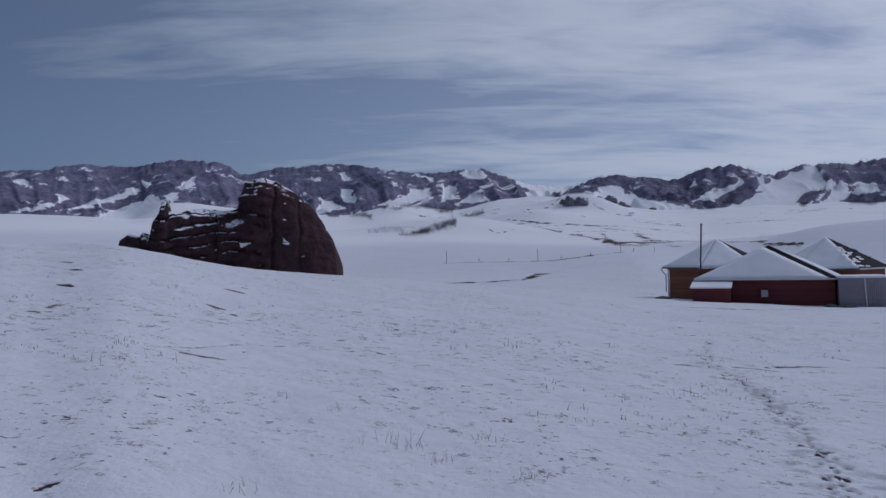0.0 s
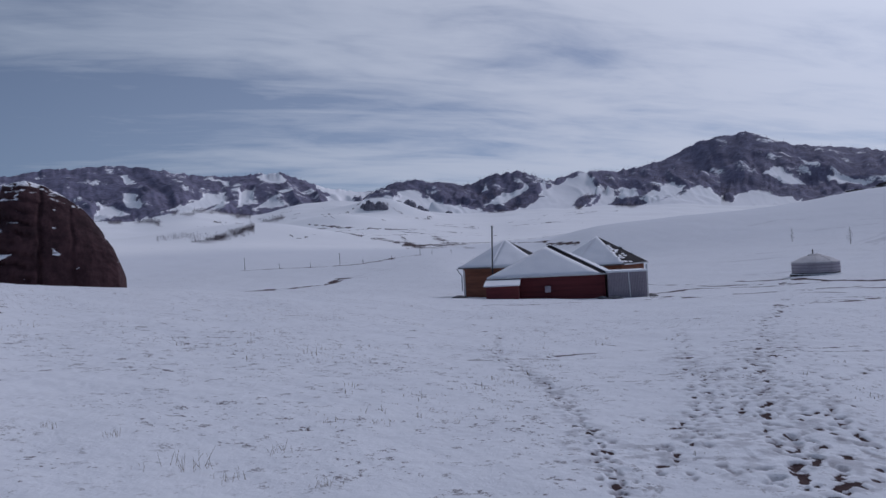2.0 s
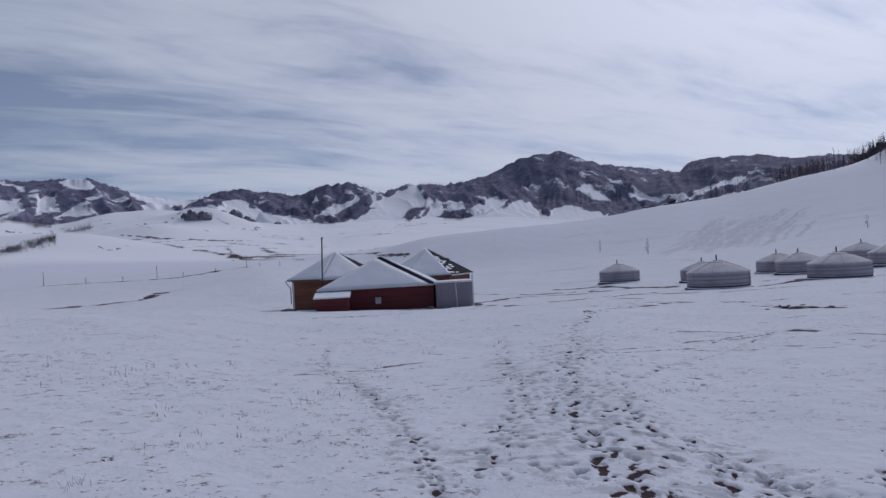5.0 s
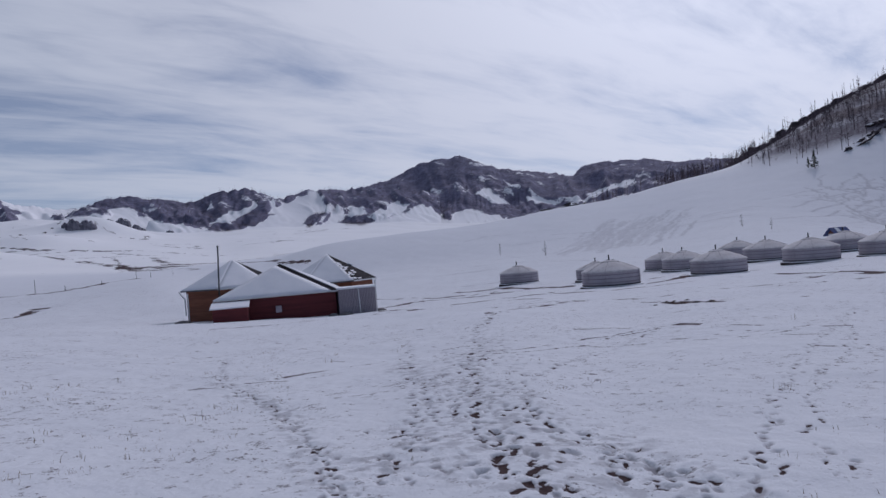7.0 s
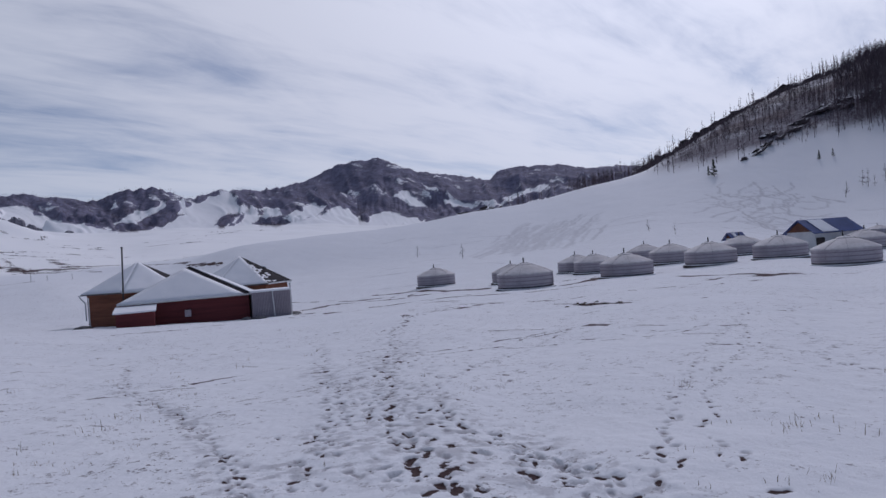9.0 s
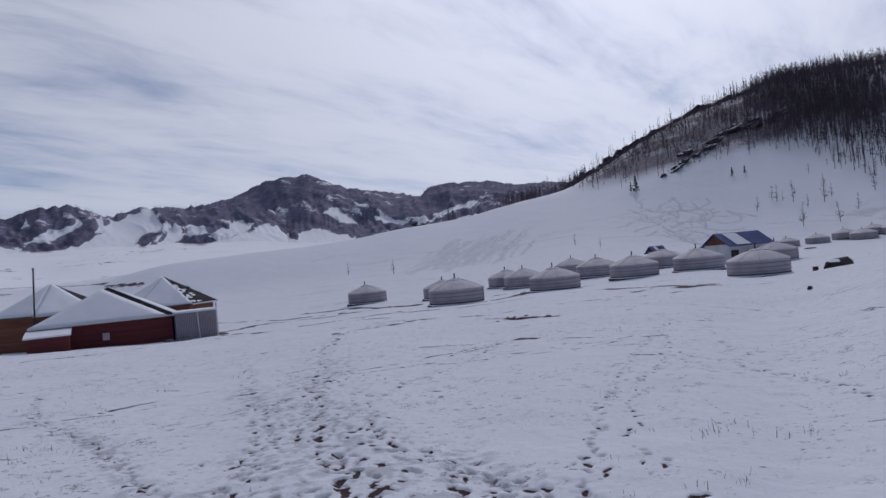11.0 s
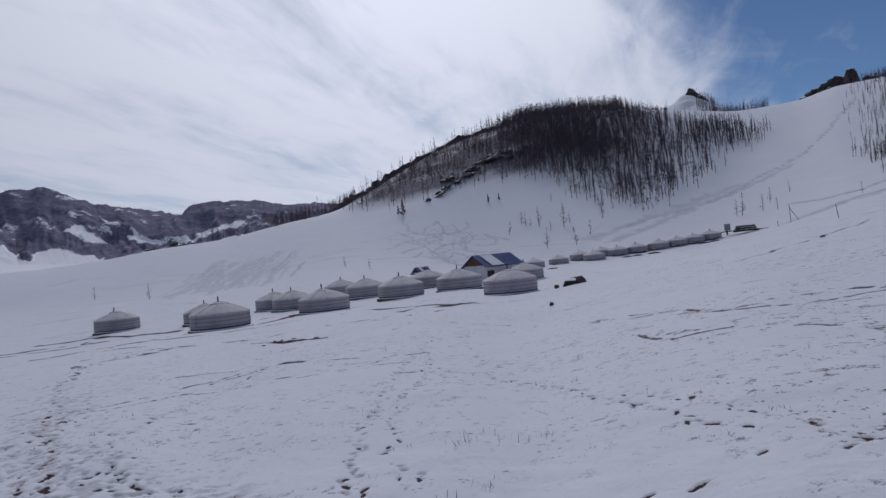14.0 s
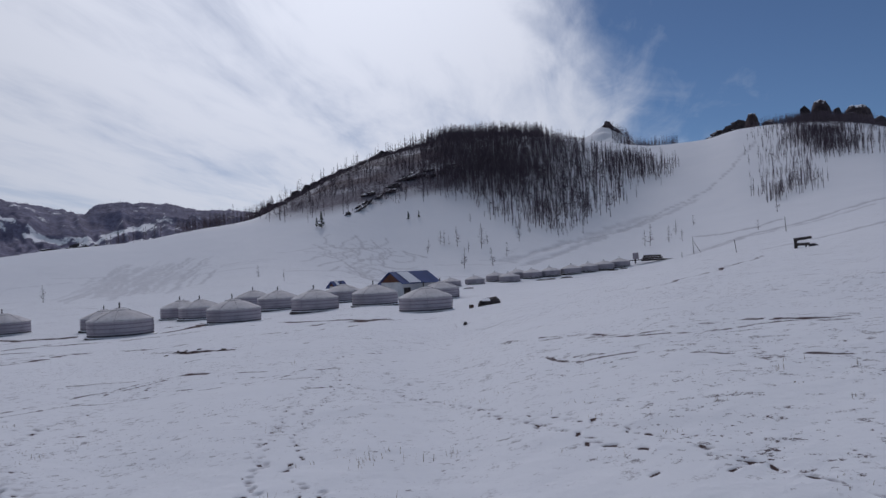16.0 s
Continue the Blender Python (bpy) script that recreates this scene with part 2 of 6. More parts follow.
BLUE_ROOF = surface("blue_sheet_roof", (0.022, 0.04, 0.14), (0.05, 0.085, 0.25), 0.45, 4, 0.4, 0.15, metal=0.2)
ORANGE_WOOD = surface("orange_varnished_wood", (0.11, 0.047, 0.03), (0.21, 0.088, 0.05), 0.65, 5, 0.6, 0.3)
RUST = surface("rusty_scrap", (0.04, 0.025, 0.022), (0.13, 0.07, 0.05), 0.85, 5, 0.8, 0.5)


# ---- building blocks ----
def mesh_of(name, bm_or_data, material=None, smooth=False):
    if isinstance(bm_or_data, bmesh.types.BMesh):
        me = bpy.data.meshes.new(name)
        bm_or_data.to_mesh(me)
        bm_or_data.free()
    else:
        verts, faces = bm_or_data
        me = bpy.data.meshes.new(name)
        me.from_pydata([tuple(v) for v in verts], [], [tuple(f) for f in faces])
    if material:
        me.materials.append(material)
    if smooth:
        me.polygons.foreach_set("use_smooth", [True] * len(me.polygons))
    me.update()
    return me


def part(name, data, material, parent=None, label="", smooth=False):
    """One mesh object, under a thing where one is given."""
    ob = new(name, data if isinstance(data, bpy.types.Mesh) else mesh_of(name, data, material, smooth))
    ob.parent = parent
    if label:
        ob["label"] = label
    return ob


def empty(name, x, y, z, turn=0.0):
    ob = new(name)
    ob.matrix_basis = pose(x, y, z, 0, 0, turn)
    return ob


def block(x0, x1, y0, y1, z0, z1, bevel=0.0, bm=None):
    own = bm or bmesh.new()
    made = bmesh.ops.create_cube(own, size=1.0)["verts"]
    for v in made:
        v.co = Vector(((x0 + x1) / 2 + v.co.x * (x1 - x0), (y0 + y1) / 2 + v.co.y * (y1 - y0), (z0 + z1) / 2 + v.co.z * (z1 - z0)))
    if bevel:
        edges = list({e for v in made for e in v.link_edges})
        bmesh.ops.bevel(own, geom=edges, offset=bevel, segments=2, affect="EDGES", profile=0.6)
    return own


def rod(a, b, r0, r1=None, sides=8, bm=None):
    """A tapered round bar from a to b."""
    own = bm or bmesh.new()
    a, b = Vector(a), Vector(b)
    turn = (b - a).to_track_quat("Z", "Y").to_matrix()
    rings = []
    for p, r in ((a, r0), (b, r0 if r1 is None else r1)):
        rings.append([own.verts.new(p + turn @ Vector((r * math.cos(2 * math.pi * k / sides), r * math.sin(2 * math.pi * k / sides), 0))) for k in range(sides)])
    for k in range(sides):
        own.faces.new((rings[0][k], rings[0][(k + 1) % sides], rings[1][(k + 1) % sides], rings[1][k]))
    own.faces.new(rings[0][::-1])
    own.faces.new(rings[1])
    return own


def lathe(profile, sides, bm=None, wobble=None):
    """A body of revolution from (radius, height) pairs, closed where the radius is small."""
    own = bm or bmesh.new()
    rings = []
    for r, z in profile:
        rings.append([own.verts.new(((r + (wobble(k, z) if wobble else 0)) * math.cos(2 * math.pi * k / sides), (r + (wobble(k, z) if wobble else 0)) * math.sin(2 * math.pi * k / sides), z)) for k in range(sides)])
    for lo, hi in zip(rings, rings[1:]):
        for k in range(sides):
            own.faces.new((lo[k], lo[(k + 1) % sides], hi[(k + 1) % sides], hi[k]))
    own.faces.new(rings[0][::-1])
    own.faces.new(rings[-1])
    return own


def prism(points, depth, bm=None):
    """A slab: a flat polygon given by its upper corners, with its thickness below along the normal."""
    own = bm or bmesh.new()
    pts = [Vector(p) for p in points]
    n = (pts[1] - pts[0]).cross(pts[2] - pts[0]).normalized()
    if n.z < 0:
        pts.reverse()
        n = -n
    top = [own.verts.new(p) for p in pts]
    low = [own.verts.new(p - n * depth) for p in pts]
    own.faces.new(top)
    own.faces.new(low[::-1])
    for k in range(len(pts)):
        j = (k + 1) % len(pts)
        own.faces.new((top[j], top[k], low[k], low[j]))
    return own
# ---- terrain shape: bearings in degrees clockwise from the first view, distances in metres ----
PERM = np.random.RandomState(7).permutation(4096)
GRAD = np.random.RandomState(8).rand(4096)


def vnoise(x, y, seed=0):
    """Smooth value noise, 0 to 1, over arrays."""
    xi, yi = np.floor(x).astype(np.int64), np.floor(y).astype(np.int64)
    fx, fy = x - xi, y - yi
    fx, fy = fx * fx * fx * (fx * (fx * 6 - 15) + 10), fy * fy * fy * (fy * (fy * 6 - 15) + 10)

    def corner(i, j):
        return GRAD[PERM[(PERM[(i + seed * 57) & 4095] + j) & 4095]]
    a, b = corner(xi, yi), corner(xi + 1, yi)
    c, d = corner(xi, yi + 1), corner(xi + 1, yi + 1)
    return (a * (1 - fx) + b * fx) * (1 - fy) + (c * (1 - fx) + d * fx) * fy


def fbm(x, y, octaves=4, seed=0, gain=0.5):
    total, amp, norm = 0.0, 1.0, 0.0
    for k in range(octaves):
        total = total + amp * vnoise(x * 2 ** k + 17.3 * k, y * 2 ** k - 9.1 * k, seed + k)
        norm, amp = norm + amp, amp * gain
    return total / norm


def ridged(x, y, octaves=4, seed=0):
    total, amp, norm = 0.0, 1.0, 0.0
    for k in range(octaves):
        total = total + amp * (1 - np.abs(2 * vnoise(x * 2 ** k + 5.7 * k, y * 2 ** k + 3.3 * k, seed + k) - 1))
        norm, amp = norm + amp, amp * 0.5
    return total / norm


def step(a, b, x):
    s = np.clip((x - a) / (b - a), 0, 1)
    return s * s * (3 - 2 * s)


def curve(pairs, x):
    """A smooth curve without overshoot through (position, value) pairs."""
    px, py = np.array(pairs, float).T
    d = np.diff(py) / np.diff(px)
    m = np.zeros(len(px))
    m[1:-1] = np.where(d[1:] * d[:-1] > 0, 2 * d[1:] * d[:-1] / np.where(np.abs(d[1:] + d[:-1]) < 1e-9, 1, d[1:] + d[:-1]), 0)
    x = np.clip(x, px[0], px[-1])
    i = np.clip(np.searchsorted(px, x) - 1, 0, len(px) - 2)
    h = px[i + 1] - px[i]
    s = (x - px[i]) / h
    return (py[i] * (1 + 2 * s) * (1 - s) ** 2 + h * m[i] * s * (1 - s) ** 2 + py[i + 1] * s * s * (3 - 2 * s) + h * m[i + 1] * s * s * (s - 1))


# the height of the ground 45, 90 and 190 m out
RIM = [(-180, 2.5), (-60, 3.4), (-33, 3.1), (-29.5, 2.85), (-25.8, 2.75), (-22.2, 2.3), (-18.5, 1.7), (-14.2, 1.13), (-8.2, .6), (0, -.1), (8, -.8), (17.5, -1.6),
       (25, -1.9), (32, -2.1), (45, -1.75), (52, -2.0), (60, -1.65), (70, -1.6), (76, -1.9), (85, -.9), (95, .3), (105, 1.0), (112, 1.4), (140, 2.2), (180, 2.5)]
YARD = [(-180, 5), (-60, 3), (-33, 1.5), (-22, .5), (-14, -.4), (-8, -1.0), (0, -1.8), (8, -2.6), (17.5, -3.4), (25, -3.8), (32, -4.2), (40, -4.2), (45, -3.7),
        (52, -3.4), (60, -3.0), (67, -2.5), (72, -2.2), (76, -2.6), (82, -2.0), (90, -.6), (97, .6), (105, 2.0), (112, 3), (140, 5), (180, 5)]
FOOT = [(-180, 12), (-60, 6), (-33, 2.5), (-22, 1), (-8, -.5), (0, -.2), (8, 0), (15, .8), (22, -2), (30, -2.5), (40, -1.5), (48, -.5), (56, 0), (63, 2.5), (70, 0),
        (76, -3.0), (84, -3.1), (92, -2.0), (97, .4), (105, 4.0), (112, 7), (140, 12), (180, 12)]
# the crest of the near hill and its spur: how far off, and how many degrees above the eye
CREST_R = [(-180, 450), (-33, 450), (0, 450), (8, 420), (15, 380), (20, 330), (23.7, 290), (29.5, 270), (35, 280), (44.5, 320), (53, 370), (58, 410), (65, 460),
           (72, 490), (79, 530), (87.5, 560), (91, 590), (96, 620), (108, 620), (112, 600), (140, 500), (180, 450)]
CREST_E = [(-180, 5), (-60, 3.2), (-33, 3.3), (-22, 3.0), (-8, 1.8), (0, 1.7), (8, 1.2), (15, .75), (20, .7), (23.7, .65), (29.5, 1.7), (35, 2.05), (41, 2.25),
           (44.5, 2.5), (48.5, 3.0), (53, 3.3), (58, 4.2), (62, 4.8), (65, 6.0), (69, 7.9), (72, 9.0), (76, 10.0), (79, 10.6), (83, 10.6), (87.5, 10.2),
           (91, 9.6), (96, 8.8), (99, 8.85), (102, 9.3), (105, 9.25), (108, 8.9), (110.5, 8.3), (112, 7.8), (140, 6), (180, 5)]
BEHIND = [(-180, 40), (-33, 45), (-22, 41), (-8, 32), (0, 30), (8, 28), (15, 21), (22, 13), (30, 13), (50, 12), (56, 18), (62, 28), (66, 38), (72, 65), (80, 85), (90, 88), (108, 85), (180, 40)]
FOOTHILL = [(-180, 3), (-33, 3.5), (-25, 3.2), (-21.5, 4.6), (-16, 4), (-8, 3.5), (-3.8, 4.2), (1, 3.6), (5, 4.3), (8, 4.5), (11, 4.3), (14.5, 3.7), (20, 3.2), (22.6, 3.2),
            (25, 3.2), (27, 3.1), (29.3, 3.1), (32, 3.0), (35, 2.9), (39, 2.6), (44, 2.3), (50, 2.5), (60, 3), (180, 3)]
EYE = 1.6


def up(elev, r):
    return EYE + r * np.tan(np.radians(elev))


def base_height(b, r):
    r4 = curve(CREST_R, b)
    R = np.array([0 * b, 0 * b + 45, 0 * b + 90, 0 * b + 190, r4, r4 + 280, 0 * b + 1600, 0 * b + 4900])
    Z = np.array([0 * b, curve(RIM, b), curve(YARD, b), curve(FOOT, b), up(curve(CREST_E, b), r4), curve(BEHIND, b), up(curve(FOOTHILL, b), 1600.0), 0 * b + 110])
    d = np.diff(Z, axis=0) / np.diff(R, axis=0)
    m = np.zeros_like(Z)
    same = d[1:] * d[:-1] > 0
    m[1:-1] = np.where(same, 2 * d[1:] * d[:-1] / np.where(same, d[1:] + d[:-1], 1), 0)
    m[0], m[-1] = d[0], d[-1]
    k = np.clip((r[None] >= R).sum(0) - 1, 0, 6)
    take = np.take_along_axis
    k0, k1 = k[None], k[None] + 1
    ra, rb, za, zb, ma, mb = (take(q, kk, 0)[0] for q, kk in ((R, k0), (R, k1), (Z, k0), (Z, k1), (m, k0), (m, k1)))
    h = rb - ra
    s = np.clip((r - ra) / h, 0, 1)
    return za * (1 + 2 * s) * (1 - s) ** 2 + h * ma * s * (1 - s) ** 2 + zb * s * s * (3 - 2 * s) + h * mb * s * s * (s - 1)


def mound(x, y, b, r, along, deep, high):
    """A low rounded rise whose long side lies across the line of sight."""
    a = np.radians(b)
    u = (x - r * np.sin(a)) * np.cos(a) - (y - r * np.cos(a)) * np.sin(a)
    v = (x - r * np.sin(a)) * np.sin(a) + (y - r * np.cos(a)) * np.cos(a)
    return high * np.exp(-(u / along) ** 2 - (v / deep) ** 2)


def ground_z(x, y):
    """The height of the snow over arrays of places, without prints."""
    x, y = np.atleast_1d(np.asarray(x, float)), np.atleast_1d(np.asarray(y, float))
    r = np.hypot(x, y)
    b = np.degrees(np.arctan2(x, y))
    z = base_height(b, r)
    z = z + mound(x, y, -1, 640, 75, 50, 13) + mound(x, y, 3.5, 660, 45, 40, 6) + mound(x, y, 7.5, 900, 60, 60, 12)
    z = z + mound(x, y, 12, 1150, 60, 50, 22) + mound(x, y, -29, 900, 110, 60, 8)
    kx, ky = x - 700 * math.sin(math.radians(91.8)), y - 700 * math.cos(math.radians(91.8))
    cone = np.clip(1 - np.hypot(kx, np.where(ky < 0, 1.35 * ky, ky)) / 80, 0, 1)
    z = z + 43 * cone ** 1.15 + 9 * np.minimum(1, 3 * cone) * (fbm(x / 14, y / 14, 3, 63) - .5)
    far = step(150, 500, r)
    z = z + far * 3.0 * (fbm(x / 90, y / 90, 3, 3) - .5) + step(700, 1500, r) * 22 * (fbm(x / 210, y / 210, 4, 11) - .5)
    z = z + (fbm(x / 9, y / 9, 3, 5) - .5) * .35 * step(6, 25, r) * (1 - .5 * far)
    return z + (fbm(x / 1.3, y / 1.3, 3, 21) - .5) * .07 + (fbm(x / .32, y / .32, 2, 31) - .5) * .018


def spot(b, r):
    """A place on the ground at a bearing and a distance."""
    a = math.radians(b)
    x, y = r * math.sin(a), r * math.cos(a)
    return x, y, float(ground_z(x, y)[0])

# ---- the ground: one sheet of snow from the camera's feet to the horizon ----
BEARINGS = np.concatenate([np.arange(-180, -38, 4.0), np.arange(-38, 48, 0.2), np.arange(48, 80, 0.15), np.arange(80, 115, 0.2), np.arange(115, 180, 4.0)])
RADII = [0.8]
while RADII[-1] < 4900:
    q = RADII[-1]
    RADII.append(q * (1.03 if q < 2.4 else 1.005 if q < 22 else 1.011 if q < 150 else 1.0045 if q < 330 else 1.009 if q < 640 else 1.005 if q < 735 else 1.009 if q < 1650 else 1.03))
RADII = np.array(RADII)
GB, GR = np.meshgrid(BEARINGS, RADII)
GX, GY = GR * np.sin(np.radians(GB)), GR * np.cos(np.radians(GB))
GZ = ground_z(GX.ravel(), GY.ravel()).reshape(GX.shape)
BARE, TROD_SHADE = np.zeros_like(GX), np.zeros_like(GX)
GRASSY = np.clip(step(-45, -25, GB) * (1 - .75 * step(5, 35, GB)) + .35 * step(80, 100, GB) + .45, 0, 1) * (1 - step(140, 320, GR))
# snow coloured dimmer near by and on the right hill, against the sunlit distance
DIMMED = np.maximum(1 - step(330, 420, GR), step(82, 96, GB) * (1 - step(640, 760, GR)))
dice = random.Random(11)


def window(x, y, size):
    """The patch of the sheet round a place."""
    r, b = math.hypot(x, y), math.degrees(math.atan2(x, y))
    i0, i1 = np.searchsorted(RADII, (r - size, r + size))
    wide = math.degrees(size / max(r, .5))
    j0, j1 = np.searchsorted(BEARINGS, (b - wide, b + wide))
    return slice(i0, i1), slice(j0, j1)


def footprint(x, y, turn, long=.30, wide=.13, deep=.05, bare=0.0, shade_tone=.66):
    w = window(x, y, long * 1.6)
    dx, dy = GX[w] - x, GY[w] - y
    u, v = dx * math.cos(turn) + dy * math.sin(turn), -dx * math.sin(turn) + dy * math.cos(turn)
    d = np.sqrt((u / (long / 2)) ** 2 + (v / (wide / 2)) ** 2)
    d = d + 1.7 * (fbm(GX[w] * 14, GY[w] * 14, 3, 3) - .5)
    GZ[w] = np.minimum(GZ[w], ground_z(GX[w].ravel(), GY[w].ravel()).reshape(d.shape) - deep * (1 - step(.55, 1.0, d))) + deep * .12 * np.exp(-((d - 1.25) / .2) ** 2)
    BARE[w] = np.maximum(BARE[w], bare * (1 - step(.5, 1.1, d)))
    # shade inside the print, laid on as dark colour
    TROD_SHADE[w] = np.maximum(TROD_SHADE[w], shade_tone * (1 - step(.5, .95, d)))


def along(points, pitch):
    """Places at even steps along a bent line, with its direction."""
    out, left = [], 0.0
    for (xa, ya), (xb, yb) in zip(points, points[1:]):
        run = math.hypot(xb - xa, yb - ya)
        while left < run:
            s = left / run
            out.append((xa + s * (xb - xa), ya + s * (yb - ya), math.atan2(yb - ya, xb - xa)))
            left += pitch
        left -= run
    return out


def trail(points, pitch, spread, bare=0.0, long=.30, wide=.13, deep=.05, shade_tone=.66):
    for x, y, turn in along(points, pitch):
        off = dice.gauss(0, spread)
        slip = dice.uniform(-1, 1) * pitch
        footprint(x - off * math.sin(turn) + slip * math.cos(turn), y + off * math.cos(turn) + slip * math.sin(turn), turn + dice.gauss(0, .35),
                  long * dice.uniform(.7, 1.2), wide * dice.uniform(.7, 1.25), deep * dice.uniform(.6, 1.2), bare if dice.random() < .45 else bare * dice.random() * .6, shade_tone * dice.uniform(.6, 1.1))


def line_mark(points, width, strength, mask, sink=0.0, ragged=.6):
    """A rut, ditch or path: a ragged stripe along a bent line."""
    pts = np.array(points, float)
    lo, hi = pts.min(0) - 4 * width - 2, pts.max(0) + 4 * width + 2
    edge = np.clip(0, lo, hi)
    rows = slice(*np.searchsorted(RADII, (np.hypot(*edge), np.hypot(*np.maximum(np.abs(lo), np.abs(hi))))))
    gx, gy = GX[rows], GY[rows]
    near = np.zeros(GX.shape, bool)
    near[rows] = (gx > lo[0]) & (gx < hi[0]) & (gy > lo[1]) & (gy < hi[1])
    px, py = GX[near], GY[near]
    px, py = px + (width * 2 + .5) * (fbm(px / 3, py / 3, 3, 41) - .5), py + (width * 2 + .5) * (fbm(px / 3, py / 3, 2, 43) - .5)
    d = np.full(px.shape, 1e9)
    for a, b in zip(pts, pts[1:]):
        s = np.clip(((px - a[0]) * (b - a)[0] + (py - a[1]) * (b - a)[1]) / ((b - a) ** 2).sum(), 0, 1)
        d = np.minimum(d, np.hypot(px - a[0] - s * (b - a)[0], py - a[1] - s * (b - a)[1]))
    fade = 1 - step(width * .4, width, d)
    if ragged > .45:
        fade = fade * step(.32, .47, fbm(px / (.5 + width), py / (.5 + width), 3, 45))
    fade = fade * np.clip(1 - ragged + 2 * ragged * fbm(px / (.25 + width * 1.5), py / (.25 + width * 1.5), 3, 47), 0, 1)
    mask[near] = np.maximum(mask[near], strength * fade)
    GZ[near] -= sink * fade


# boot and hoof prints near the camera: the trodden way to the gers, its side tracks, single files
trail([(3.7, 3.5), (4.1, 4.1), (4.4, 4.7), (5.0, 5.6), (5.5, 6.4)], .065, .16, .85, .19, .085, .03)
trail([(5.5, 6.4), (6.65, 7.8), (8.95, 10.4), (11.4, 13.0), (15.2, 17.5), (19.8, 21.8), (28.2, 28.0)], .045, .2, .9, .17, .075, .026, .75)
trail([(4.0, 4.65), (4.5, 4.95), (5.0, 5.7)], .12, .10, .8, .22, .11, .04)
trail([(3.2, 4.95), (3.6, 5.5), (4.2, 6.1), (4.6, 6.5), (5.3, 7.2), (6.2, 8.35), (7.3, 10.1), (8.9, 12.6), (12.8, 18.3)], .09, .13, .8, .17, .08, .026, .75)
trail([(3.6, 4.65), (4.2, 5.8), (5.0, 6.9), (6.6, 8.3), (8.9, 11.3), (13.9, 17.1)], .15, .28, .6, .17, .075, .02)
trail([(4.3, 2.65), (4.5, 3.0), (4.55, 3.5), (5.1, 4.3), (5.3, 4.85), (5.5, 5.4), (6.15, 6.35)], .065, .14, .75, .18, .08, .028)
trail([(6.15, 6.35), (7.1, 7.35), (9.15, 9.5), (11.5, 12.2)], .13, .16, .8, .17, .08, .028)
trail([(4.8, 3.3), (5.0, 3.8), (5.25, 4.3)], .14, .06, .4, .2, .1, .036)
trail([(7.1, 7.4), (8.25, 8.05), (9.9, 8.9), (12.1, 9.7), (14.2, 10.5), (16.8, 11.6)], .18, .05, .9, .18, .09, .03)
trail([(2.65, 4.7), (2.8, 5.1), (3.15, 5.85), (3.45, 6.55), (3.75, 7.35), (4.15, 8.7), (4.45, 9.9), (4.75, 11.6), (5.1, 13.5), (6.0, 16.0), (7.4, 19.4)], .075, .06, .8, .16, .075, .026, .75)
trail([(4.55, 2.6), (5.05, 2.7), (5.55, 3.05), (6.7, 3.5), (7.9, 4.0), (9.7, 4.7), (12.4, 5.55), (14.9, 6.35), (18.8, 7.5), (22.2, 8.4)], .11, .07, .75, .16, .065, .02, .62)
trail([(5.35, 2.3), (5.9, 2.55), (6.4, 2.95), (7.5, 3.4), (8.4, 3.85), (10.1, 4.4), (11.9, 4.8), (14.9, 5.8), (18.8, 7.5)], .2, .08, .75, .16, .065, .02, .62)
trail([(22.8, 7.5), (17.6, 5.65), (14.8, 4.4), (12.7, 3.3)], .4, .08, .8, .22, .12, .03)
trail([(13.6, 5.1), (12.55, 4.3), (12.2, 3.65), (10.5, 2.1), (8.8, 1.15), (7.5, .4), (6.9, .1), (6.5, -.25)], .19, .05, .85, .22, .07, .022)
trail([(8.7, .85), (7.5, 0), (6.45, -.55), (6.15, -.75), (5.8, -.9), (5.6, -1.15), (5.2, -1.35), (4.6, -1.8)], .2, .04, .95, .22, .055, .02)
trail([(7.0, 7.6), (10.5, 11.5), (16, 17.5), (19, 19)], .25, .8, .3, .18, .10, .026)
# kicked-up, uneven snow between the prints
CHURN = np.zeros_like(GX)
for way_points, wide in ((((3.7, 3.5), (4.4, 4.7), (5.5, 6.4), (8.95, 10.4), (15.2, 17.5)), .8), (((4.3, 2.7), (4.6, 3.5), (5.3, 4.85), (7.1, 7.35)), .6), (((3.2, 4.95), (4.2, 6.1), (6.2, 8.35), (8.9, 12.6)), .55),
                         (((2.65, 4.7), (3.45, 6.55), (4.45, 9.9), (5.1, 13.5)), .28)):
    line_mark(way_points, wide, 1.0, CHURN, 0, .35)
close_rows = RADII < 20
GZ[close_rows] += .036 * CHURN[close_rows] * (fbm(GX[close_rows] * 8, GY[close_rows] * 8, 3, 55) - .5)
# uneven darker tone in the churned snow
TROD_SHADE[close_rows] = np.maximum(TROD_SHADE[close_rows], .34 * CHURN[close_rows] * step(.52, .66, fbm(GX[close_rows] * 7, GY[close_rows] * 7, 3, 57)))
# trodden through to the earth
for spot_x, spot_y, wide in ((5.05, 5.65, .30), (4.7, 5.45, .22), (4.1, 4.5, .30), (4.21, 4.22, .34), (3.85, 3.8, .28), (3.7, 3.95, .2), (4.45, 4.75, .2), (5.55, 6.52, .4), (6.9, 9.1, .22), (4.52, 6.65, .2),
                             (4.6, 3.35, .2), (5.03, 1.88, .28), (5.58, -.86, .16), (5.62, -.3, .14), (4.8, -.95, .2), (5.15, .13, .2), (5.05, .47, .22), (-2.37, 4.3, .18), (-2.66, 6.65, .14), (-2.82, 9.95, .14), (-.5, 8.5, .1)):
    footprint(spot_x, spot_y, dice.gauss(.6, .4) if spot_y > 2 else -.7, wide, .1 if spot_y > 1 and spot_x > 0 else .055, .02, 1.0)
